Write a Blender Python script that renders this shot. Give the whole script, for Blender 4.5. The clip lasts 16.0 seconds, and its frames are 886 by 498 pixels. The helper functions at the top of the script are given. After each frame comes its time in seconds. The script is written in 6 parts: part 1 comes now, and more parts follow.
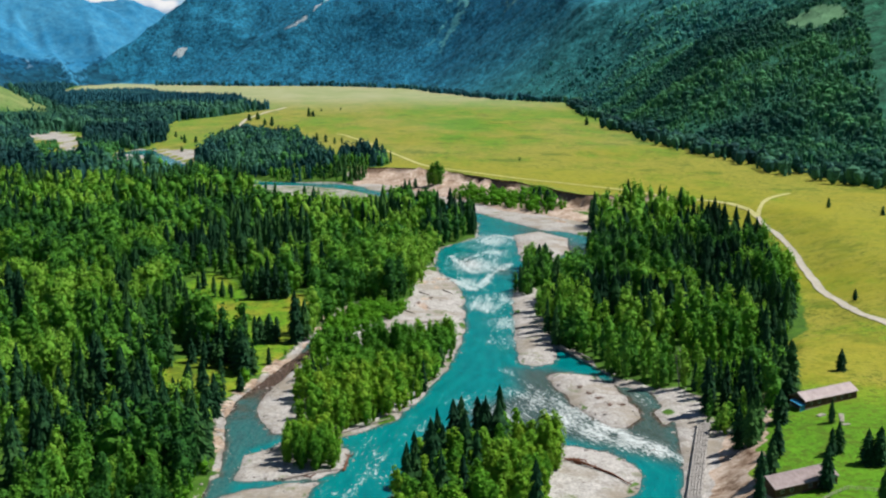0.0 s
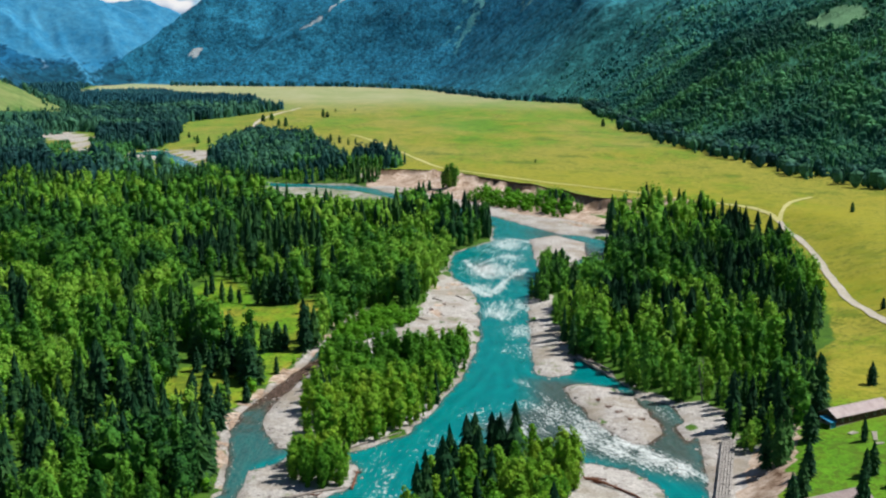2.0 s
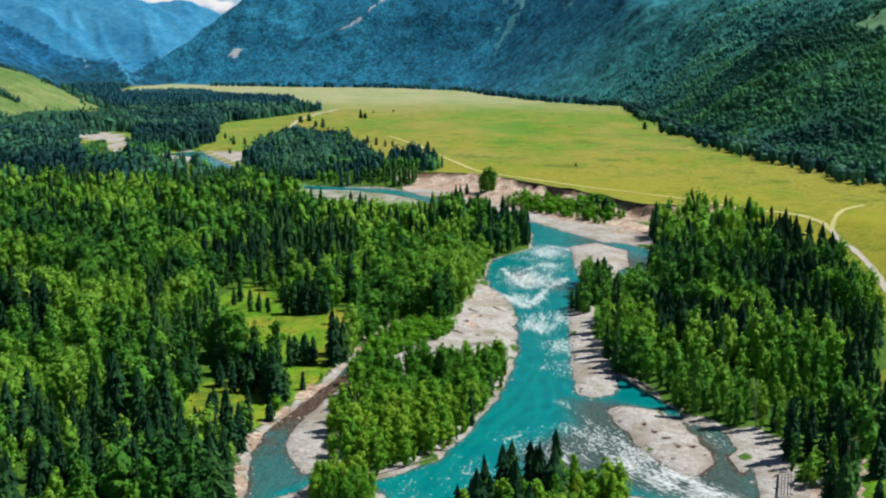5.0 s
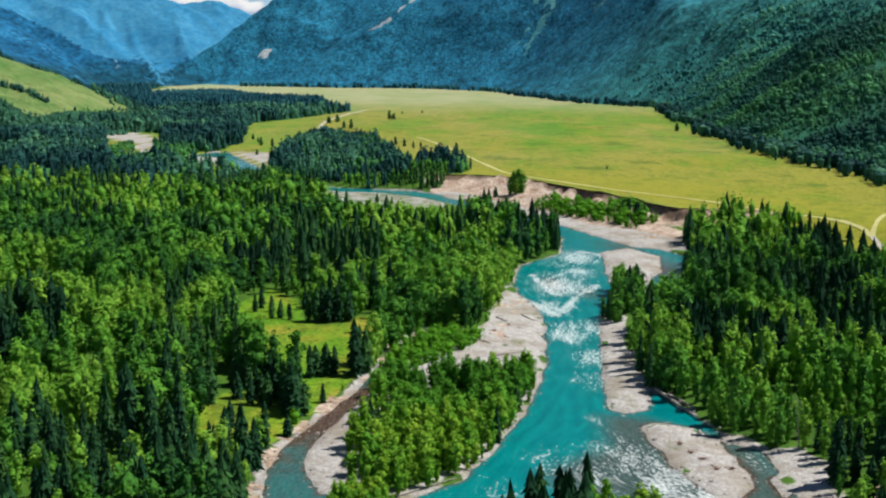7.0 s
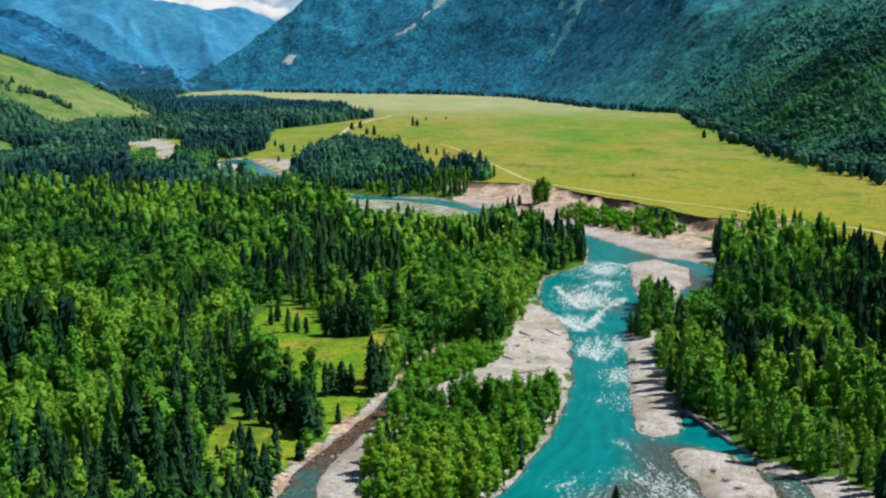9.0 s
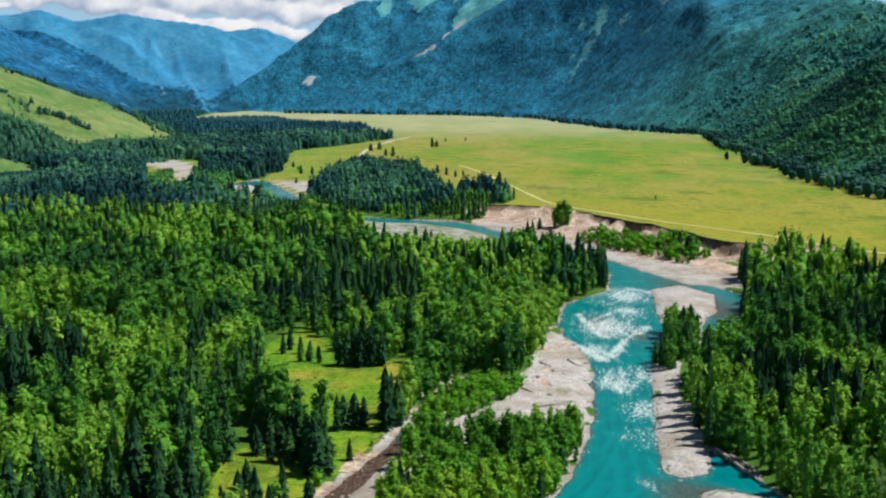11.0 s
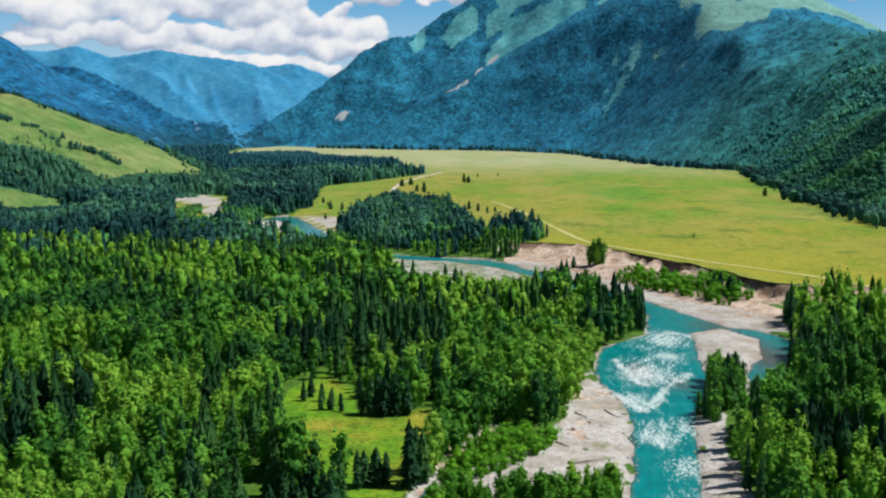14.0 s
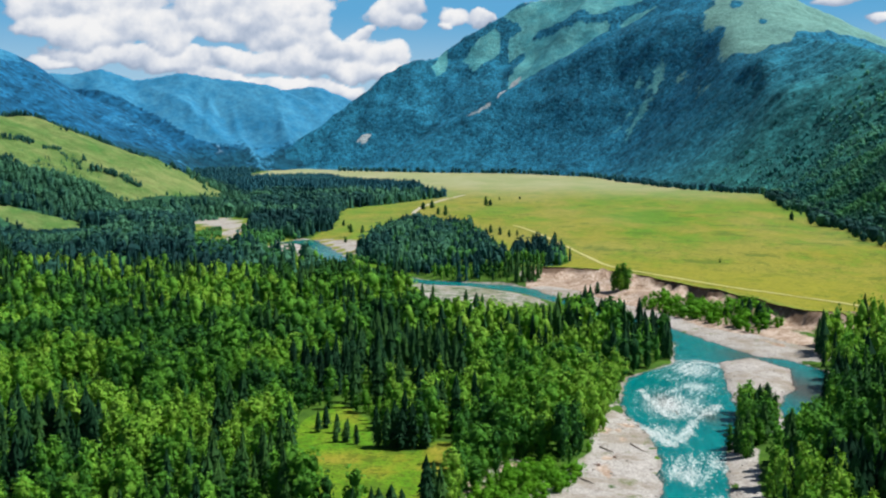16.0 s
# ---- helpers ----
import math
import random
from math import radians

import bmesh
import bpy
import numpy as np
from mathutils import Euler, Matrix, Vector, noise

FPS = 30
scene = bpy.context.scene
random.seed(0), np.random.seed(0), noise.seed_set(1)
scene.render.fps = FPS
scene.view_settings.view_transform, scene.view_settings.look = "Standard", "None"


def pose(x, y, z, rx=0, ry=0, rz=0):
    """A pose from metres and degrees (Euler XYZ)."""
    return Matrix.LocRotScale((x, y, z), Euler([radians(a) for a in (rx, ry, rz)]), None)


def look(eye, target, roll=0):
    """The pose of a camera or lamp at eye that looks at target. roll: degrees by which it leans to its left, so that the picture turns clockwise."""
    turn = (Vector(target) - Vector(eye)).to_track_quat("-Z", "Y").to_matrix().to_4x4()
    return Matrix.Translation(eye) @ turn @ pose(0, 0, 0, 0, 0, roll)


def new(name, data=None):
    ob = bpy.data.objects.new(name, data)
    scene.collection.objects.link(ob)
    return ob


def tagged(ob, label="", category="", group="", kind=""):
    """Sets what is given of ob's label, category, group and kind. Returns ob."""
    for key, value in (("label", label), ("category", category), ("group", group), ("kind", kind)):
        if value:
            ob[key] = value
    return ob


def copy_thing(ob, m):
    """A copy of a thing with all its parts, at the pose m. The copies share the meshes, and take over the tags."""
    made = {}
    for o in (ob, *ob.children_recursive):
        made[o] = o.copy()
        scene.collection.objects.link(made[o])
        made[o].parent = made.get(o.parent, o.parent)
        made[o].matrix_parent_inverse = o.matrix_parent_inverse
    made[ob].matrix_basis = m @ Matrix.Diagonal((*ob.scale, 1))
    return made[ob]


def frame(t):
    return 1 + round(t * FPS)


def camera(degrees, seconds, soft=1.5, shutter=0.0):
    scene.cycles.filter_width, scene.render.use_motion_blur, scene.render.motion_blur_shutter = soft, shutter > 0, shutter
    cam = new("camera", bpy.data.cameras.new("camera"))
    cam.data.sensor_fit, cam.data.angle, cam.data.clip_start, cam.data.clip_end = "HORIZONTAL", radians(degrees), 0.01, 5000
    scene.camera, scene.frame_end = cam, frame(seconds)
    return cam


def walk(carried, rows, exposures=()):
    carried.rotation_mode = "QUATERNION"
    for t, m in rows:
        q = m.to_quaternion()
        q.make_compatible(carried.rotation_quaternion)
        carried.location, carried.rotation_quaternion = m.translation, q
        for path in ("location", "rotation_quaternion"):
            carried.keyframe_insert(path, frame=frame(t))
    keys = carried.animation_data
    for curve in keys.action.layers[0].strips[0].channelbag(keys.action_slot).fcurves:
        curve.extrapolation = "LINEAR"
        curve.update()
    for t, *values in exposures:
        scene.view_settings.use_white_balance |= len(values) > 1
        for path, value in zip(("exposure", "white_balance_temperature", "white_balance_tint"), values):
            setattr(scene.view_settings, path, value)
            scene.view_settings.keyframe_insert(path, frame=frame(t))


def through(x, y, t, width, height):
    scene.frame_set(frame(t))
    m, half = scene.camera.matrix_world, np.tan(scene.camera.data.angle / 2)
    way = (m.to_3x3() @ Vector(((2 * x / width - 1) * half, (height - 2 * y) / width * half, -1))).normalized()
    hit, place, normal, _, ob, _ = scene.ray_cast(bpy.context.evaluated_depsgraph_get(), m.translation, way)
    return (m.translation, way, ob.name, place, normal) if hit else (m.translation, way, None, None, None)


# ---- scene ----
# camera: flight up the valley, about 120 m above the river
cam = camera(43.89, 16.0, soft=2.25)
ROWS = [
    (0.0, 0.03, 0.01, 120.02, -4.794, -9.378, 0.27),
    (0.5, 0.33, 3.84, 120.1, -4.731, -9.382, 0.276),
    (1.0, 0.88, 7.61, 119.93, -4.544, -9.369, 0.232),
    (1.5, 1.29, 11.48, 119.76, -4.293, -9.352, 0.201),
    (2.0, 1.63, 15.32, 119.63, -4.004, -9.332, 0.164),
    (2.5, 1.96, 19.09, 119.55, -3.694, -9.316, 0.118),
    (3.0, 2.31, 23.01, 119.45, -3.371, -9.298, 0.059),
    (3.5, 2.67, 26.9, 119.45, -3.045, -9.292, 0.032),
    (4.0, 3.02, 30.89, 119.42, -2.713, -9.28, -0.001),
    (6.5, 4.9, 51.73, 119.34, -0.809, -9.242, -0.074),
    (7.0, 5.35, 55.9, 119.36, -0.435, -9.236, -0.077),
    (7.5, 5.72, 60.21, 119.37, -0.088, -9.238, -0.067),
    (8.0, 6.05, 64.64, 119.34, 0.222, -9.202, -0.054),
    (8.5, 6.33, 69.08, 119.37, 0.531, -9.094, -0.054),
    (9.0, 6.55, 73.39, 119.49, 0.829, -8.934, -0.059),
    (11.5, 7.44, 94.36, 119.88, 2.119, -7.564, -0.057),
    (12.0, 7.59, 98.86, 119.79, 2.383, -7.256, -0.053),
    (12.5, 7.55, 103.57, 119.65, 2.65, -6.951, -0.016),
    (13.0, 7.57, 108.08, 119.56, 2.921, -6.658, -0.024),
    (13.5, 7.55, 112.38, 119.52, 3.238, -6.356, -0.043),
    (14.0, 7.55, 116.48, 119.52, 3.569, -6.061, -0.092),
    (14.5, 7.59, 120.44, 119.52, 3.892, -5.773, -0.094),
    (15.0, 7.48, 124.47, 119.49, 4.204, -5.475, -0.095),
    (15.5, 7.41, 128.66, 119.45, 4.495, -5.188, -0.137),
    (16.0, 7.28, 133.0, 119.29, 4.719, -4.877, -0.167),
]
walk(cam, [(t, pose(x, y, z, 90 + pitch, roll, yaw)) for t, x, y, z, yaw, pitch, roll in ROWS])

# ---- light: a high summer sun from the right ----
SUN_AZ, SUN_EL = 82.0, 55.0   # degrees clockwise from +y, and up
world = bpy.data.worlds.new("sky")
scene.world = world
world.use_nodes = True
wn = world.node_tree
sky = wn.nodes.new("ShaderNodeTexSky")
sky.sky_type = "NISHITA"
sky.sun_disc = False
sky.sun_elevation, sky.sun_rotation = radians(SUN_EL), radians(SUN_AZ)
sky.altitude, sky.air_density, sky.dust_density, sky.ozone_density = 2000, 1.0, 0.0, 3.0
wn.links.new(sky.outputs[0], wn.nodes["Background"].inputs[0])
wn.nodes["Background"].inputs[1].default_value = 0.055
sun_data = bpy.data.lights.new("sun", "SUN")
sun_data.energy, sun_data.angle, sun_data.color = 5.0, radians(0.5), (1.0, 0.965, 0.90)
sun = new("sun", sun_data)
sd = Vector((math.sin(radians(SUN_AZ)) * math.cos(radians(SUN_EL)), math.cos(radians(SUN_AZ)) * math.cos(radians(SUN_EL)), math.sin(radians(SUN_EL))))
sun.matrix_world = look(sd * 500, (0, 0, 0))
scene.view_settings.exposure = 0.12


# ---- materials ----
def material(name, rough=0.8, metal=0.0):
    m = bpy.data.materials.new(name)
    m.use_nodes = True
    nt = m.node_tree
    b = nt.nodes["Principled BSDF"]
    b.inputs["Roughness"].default_value = rough
    b.inputs["Metallic"].default_value = metal
    b.inputs["Specular IOR Level"].default_value = 0.3
    return m, nt, b


def node(nt, kind, **sets):
    n = nt.nodes.new(kind)
    for k, v in sets.items():
        if k in n.inputs.keys():
            n.inputs[k].default_value = v
    return n


def noise_of(nt, scale, detail=4.0, rough=0.55, vec=None, stretch=None):
    n = node(nt, "ShaderNodeTexNoise", Scale=scale, Detail=detail, Roughness=rough)
    co = nt.nodes.new("ShaderNodeNewGeometry").outputs["Position"] if vec is None else vec
    if stretch:
        mp = nt.nodes.new("ShaderNodeMapping")
        mp.inputs["Scale"].default_value = stretch
        nt.links.new(co, mp.inputs["Vector"])
        co = mp.outputs[0]
    nt.links.new(co, n.inputs["Vector"])
    return n.outputs[0]


def ramp(nt, fac, stops):
    r = nt.nodes.new("ShaderNodeValToRGB")
    el = r.color_ramp.elements
    while len(el) < len(stops):
        el.new(0.5)
    for e, (p, c) in zip(el, stops):
        e.position = p
        e.color = (*c, 1) if len(c) == 3 else c
    nt.links.new(fac, r.inputs[0])
    return r.outputs[0]


def grey(v):
    return (v, v, v)


def mix(nt, fac, a, b, mode="MIX"):
    n = nt.nodes.new("ShaderNodeMix")
    n.data_type, n.blend_type = "RGBA", mode
    for sock, v in ((n.inputs[0], fac), (n.inputs[6], a), (n.inputs[7], b)):
        if isinstance(v, (int, float)):
            sock.default_value = v
        elif isinstance(v, tuple):
            sock.default_value = (*v, 1)
        else:
            nt.links.new(v, sock)
    return n.outputs[2]


def mth(nt, op, a, b=0.0, clamp=False):
    n = nt.nodes.new("ShaderNodeMath")
    n.operation, n.use_clamp = op, clamp
    for sock, v in zip(n.inputs, (a, b)):
        if isinstance(v, (int, float)):
            sock.default_value = v
        else:
            nt.links.new(v, sock)
    return n.outputs[0]


def attr(nt, name):
    a = nt.nodes.new("ShaderNodeAttribute")
    a.attribute_name = name
    return a.outputs["Fac"]


def bump(nt, b, height, strength, dist):
    n = node(nt, "ShaderNodeBump", Strength=strength, Distance=dist)
    nt.links.new(height, n.inputs["Height"])
    nt.links.new(n.outputs[0], b.inputs["Normal"])
    return n.outputs[0]


def leaf_material(name, stops, each, grain, through=0.24, relief=0.5, hazed=None, spread=1.0):
    """Foliage; each: whether every object is one plant, or the mesh carries a tone of its own for every plant."""
    m, nt, b = material(name, 0.7)
    b.inputs["Specular IOR Level"].default_value = 0.08
    if each:
        info = nt.nodes.new("ShaderNodeObjectInfo")
        stand = noise_of(nt, 0.045, 3.0, 0.6, vec=info.outputs["Location"])
        tone = mth(nt, "ADD", mth(nt, "MULTIPLY", info.outputs["Random"], 0.60), mth(nt, "MULTIPLY", mth(nt, "SUBTRACT", stand, 0.42), 2.6), True)
    else:
        tone = attr(nt, "tone")
    isl = nt.nodes.new("ShaderNodeNewGeometry").outputs["Random Per Island"]
    f = mth(nt, "ADD", mth(nt, "MULTIPLY", tone, 0.75), mth(nt, "MULTIPLY", isl, 0.25))
    f = mth(nt, "ADD", mth(nt, "MULTIPLY", f, spread), 0.5 * (1 - spread))
    col = ramp(nt, f, stops)
    if hazed:
        # haze put into the leaf colour, stronger further up the valley
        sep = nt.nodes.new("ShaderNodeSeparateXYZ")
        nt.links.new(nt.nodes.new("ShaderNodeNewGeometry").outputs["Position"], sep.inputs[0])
        haze = mth(nt, "MULTIPLY", mth(nt, "SUBTRACT", sep.outputs["Y"], 1700), 1 / 1700, True)
        col = mix(nt, haze, col, ramp(nt, f, hazed))
    n1 = noise_of(nt, grain, 3.0)
    col = mix(nt, 1.0, col, ramp(nt, n1, [(0.30, grey(0.55)), (0.5, grey(0.95)), (0.70, grey(1.4))]), "MULTIPLY")
    nt.links.new(col, b.inputs["Base Color"])
    nrm = bump(nt, b, n1, relief, 0.5)
    tr = nt.nodes.new("ShaderNodeBsdfTranslucent")
    nt.links.new(mix(nt, 1.0, col, (1.1, 1.15, 0.6), "MULTIPLY"), tr.inputs[0])
    mx = nt.nodes.new("ShaderNodeMixShader")
    mx.inputs[0].default_value = through
    nt.links.new(b.outputs[0], mx.inputs[1])
    nt.links.new(tr.outputs[0], mx.inputs[2])
    nt.links.new(mx.outputs[0], nt.nodes["Material Output"].inputs[0])
    return m


BROAD = [(0.0, (0.012, 0.062, 0.020)), (0.3, (0.046, 0.175, 0.027)), (0.62, (0.128, 0.350, 0.036)), (1.0, (0.250, 0.450, 0.052))]
SPRUCE = SPRUCE = [(0.0, (0.007, 0.035, 0.017)), (0.5, (0.016, 0.067, 0.025)), (1.0, (0.056, 0.150, 0.032))]
# far slope leaves, with the blue haze of distance in their colour
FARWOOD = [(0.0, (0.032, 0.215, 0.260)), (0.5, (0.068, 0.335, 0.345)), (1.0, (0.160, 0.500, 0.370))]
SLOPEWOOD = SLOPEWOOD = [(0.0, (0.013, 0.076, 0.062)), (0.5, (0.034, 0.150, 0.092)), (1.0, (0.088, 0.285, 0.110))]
# dark green with some blue of valley haze mixed in
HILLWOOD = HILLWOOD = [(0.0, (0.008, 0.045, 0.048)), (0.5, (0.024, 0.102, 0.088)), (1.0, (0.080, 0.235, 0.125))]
YOUNG = [(0.0, (0.055, 0.200, 0.020)), (0.4, (0.120, 0.335, 0.026)), (1.0, (0.300, 0.470, 0.040))]
BUSH = [(0.0, (0.070, 0.250, 0.015)), (1.0, (0.140, 0.360, 0.020))]
M_BROAD = leaf_material("birch_leaves", BROAD, True, 1.3, relief=0.9)
M_YOUNG = leaf_material("young_leaves", YOUNG, True, 1.3, relief=0.9)
M_SPRUCE = leaf_material("spruce_needles", SPRUCE, True, 1.2, 0.08)
M_BROAD_S = leaf_material("wood_leaves", BROAD, False, 1.1, relief=0.9)
M_YOUNG_S = leaf_material("bar_leaves", YOUNG, False, 1.1, relief=0.9)
M_SPRUCE_S = leaf_material("wood_needles", SPRUCE, False, 1.2, 0.08)
M_SLOPE = leaf_material("mountain_leaves", SLOPEWOOD, False, 0.10, 0.2, hazed=FARWOOD, spread=1.15)
# valley forest tinted blue in its colour to stand for haze
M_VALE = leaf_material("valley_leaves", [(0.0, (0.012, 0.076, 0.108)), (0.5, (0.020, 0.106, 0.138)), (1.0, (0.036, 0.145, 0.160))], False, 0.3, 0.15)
M_SCRUB = leaf_material("willow_leaves", [(0.0, (0.024, 0.110, 0.045)), (0.5, (0.050, 0.190, 0.060)), (1.0, (0.095, 0.300, 0.070))], False, 0.5, 0.2)
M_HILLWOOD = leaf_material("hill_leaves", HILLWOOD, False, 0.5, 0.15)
M_BUSH = leaf_material("bush_leaves", BUSH, True, 1.4)


def bark_material():
    m, nt, b = material("bark", 0.9)
    n = noise_of(nt, 3.0, 4, stretch=(1, 1, 0.2))
    nt.links.new(ramp(nt, n, [(0.35, (0.055, 0.042, 0.032)), (0.7, (0.21, 0.18, 0.15))]), b.inputs["Base Color"])
    bump(nt, b, n, 0.6, 0.1)
    return m


M_BARK = bark_material()


def ground_material():
    m, nt, b = material("valley_ground", 0.92)
    b.inputs["Specular IOR Level"].default_value = 0.15
    # meadow: green and straw-coloured sweeps, finer tufts over them
    sweep = noise_of(nt, 0.0085, 7, 0.70, stretch=(1.1, 0.5, 1.0))
    tuft = noise_of(nt, 0.12, 5, 0.65)
    fine = noise_of(nt, 1.3, 3)
    dry = attr(nt, "dry")
    f = mth(nt, "ADD", mth(nt, "SUBTRACT", mth(nt, "MULTIPLY", sweep, 1.9), 0.38), mth(nt, "MULTIPLY", mth(nt, "SUBTRACT", tuft, 0.5), 0.6))
    f = mth(nt, "ADD", f, mth(nt, "MULTIPLY", mth(nt, "SUBTRACT", noise_of(nt, 0.028, 6, 0.70, stretch=(1.2, 0.45, 1.0)), 0.5), 1.1))
    f = mth(nt, "ADD", f, mth(nt, "MULTIPLY", mth(nt, "SUBTRACT", dry, 0.5), 0.5))
    f = mth(nt, "ADD", mth(nt, "MULTIPLY", mth(nt, "SUBTRACT", f, 0.62), 1.45), 0.62)
    meadow = ramp(nt, f, [(0.22, (0.090, 0.240, 0.010)), (0.42, (0.130, 0.268, 0.012)), (0.56, (0.165, 0.285, 0.018)), (0.76, (0.215, 0.262, 0.020)), (0.95, (0.300, 0.285, 0.040))])
    meadow = mix(nt, 1.0, meadow, grey(1.06), "MULTIPLY")
    meadow = mix(nt, 1.0, meadow, ramp(nt, fine, [(0.3, grey(0.70)), (0.7, grey(1.25))]), "MULTIPLY")
    tussock = noise_of(nt, 0.032, 7, 0.74, stretch=(0.7, 0.6, 1.0))
    meadow = mix(nt, ramp(nt, tussock, [(0.54, grey(0)), (0.59, grey(0.75))]), meadow, (0.080, 0.155, 0.012))
    meadow = mix(nt, 1.0, meadow, ramp(nt, noise_of(nt, 0.3, 4, 0.7), [(0.3, grey(0.72)), (0.7, grey(1.2))]), "MULTIPLY")
    dots = noise_of(nt, 0.42, 3, 0.6)
    meadow = mix(nt, ramp(nt, dots, [(0.53, grey(0)), (0.61, grey(0.8))]), meadow, (0.070, 0.115, 0.010))
    heath = noise_of(nt, 0.15, 5, 0.7)
    meadow = mix(nt, mth(nt, "MULTIPLY", ramp(nt, heath, [(0.53, grey(0)), (0.63, grey(0.85))]), mth(nt, "MINIMUM", dry, 1.0)), meadow, (0.085, 0.125, 0.010))
    gold = noise_of(nt, 0.012, 6, 0.68, stretch=(0.7, 0.8, 1.0))
    meadow = mix(nt, mth(nt, "MULTIPLY", ramp(nt, gold, [(0.53, grey(0)), (0.66, grey(0.65))]), dry), meadow, (0.31, 0.275, 0.022))
    ripe = mth(nt, "MULTIPLY", mth(nt, "SUBTRACT", dry, 0.92), 2.2, True)
    meadow = mix(nt, mth(nt, "MULTIPLY", ripe, ramp(nt, tuft, [(0.35, grey(0.15)), (0.6, grey(0.8))])), meadow, (0.275, 0.280, 0.020))
    # meadow pales with distance: haze put into its colour
    meadow = mix(nt, attr(nt, "far_pale"), meadow, ramp(nt, sweep, [(0.35, (0.28, 0.33, 0.15)), (0.65, (0.38, 0.39, 0.24))]))
    # forest floor
    floor = ramp(nt, tuft, [(0.3, (0.030, 0.085, 0.012)), (0.7, (0.085, 0.190, 0.018))])
    # river gravel
    peb = node(nt, "ShaderNodeTexVoronoi", Scale=1.1)
    nt.links.new(nt.nodes.new("ShaderNodeNewGeometry").outputs["Position"], peb.inputs["Vector"])
    stones = noise_of(nt, 0.25, 6, 0.7)
    gravel = ramp(nt, stones, [(0.3, (0.34, 0.315, 0.29)), (0.5, (0.50, 0.475, 0.450)), (0.75, (0.62, 0.60, 0.575))])
    speck = noise_of(nt, 0.9, 5, 0.8)
    gravel = mix(nt, 1.0, gravel, ramp(nt, speck, [(0.32, grey(0.55)), (0.5, grey(1.0)), (0.68, grey(1.35))]), "MULTIPLY")
    gravel = mix(nt, 0.4, gravel, mix(nt, 1.0, gravel, ramp(nt, peb.outputs["Distance"], [(0.0, grey(1.3)), (0.7, grey(0.45))]), "MULTIPLY"))
    silt = noise_of(nt, 0.045, 5, 0.65)
    gravel = mix(nt, ramp(nt, silt, [(0.46, grey(0)), (0.64, grey(0.8))]), gravel, (0.27, 0.230, 0.175))
    gravel = mix(nt, ramp(nt, noise_of(nt, 0.06, 5, 0.7, stretch=(1.0, 1.0, 1.0)), [(0.60, grey(0)), (0.68, grey(0.8))]), gravel, (0.13, 0.17, 0.05))
    # bare earth of the cut bank
    gully = noise_of(nt, 0.10, 6, 0.7, stretch=(1.0, 1.0, 0.35))
    rill = noise_of(nt, 0.45, 6, 0.72, stretch=(1.0, 1.0, 0.3))
    earth = ramp(nt, mth(nt, "ADD", mth(nt, "MULTIPLY", gully, 0.5), mth(nt, "MULTIPLY", rill, 0.5)), [(0.38, (0.13, 0.075, 0.045)), (0.47, (0.36, 0.260, 0.190)), (0.56, (0.56, 0.455, 0.375)), (0.68, (0.68, 0.595, 0.520))])
    earth = mix(nt, mth(nt, "MULTIPLY", attr(nt, "lip"), 0.75), earth, (0.095, 0.055, 0.030))
    edge = mth(nt, "MULTIPLY", mth(nt, "SUBTRACT", tuft, 0.5), 0.7)
    soft = lambda a: ramp(nt, mth(nt, "ADD", attr(nt, a), edge), [(0.42, grey(0)), (0.58, grey(1))])
    col = mix(nt, soft("wood"), meadow, floor)
    col = mix(nt, soft("gravel"), col, gravel)
    col = mix(nt, soft("earth"), col, earth)
    wet = attr(nt, "wet")
    col = mix(nt, mth(nt, "MULTIPLY", wet, 0.75), col, (0.055, 0.045, 0.035))
    nt.links.new(col, b.inputs["Base Color"])
    bump(nt, b, mth(nt, "ADD", tuft, mth(nt, "MULTIPLY", fine, 0.3)), 0.5, 0.6)
    return m


M_GROUND = ground_material()


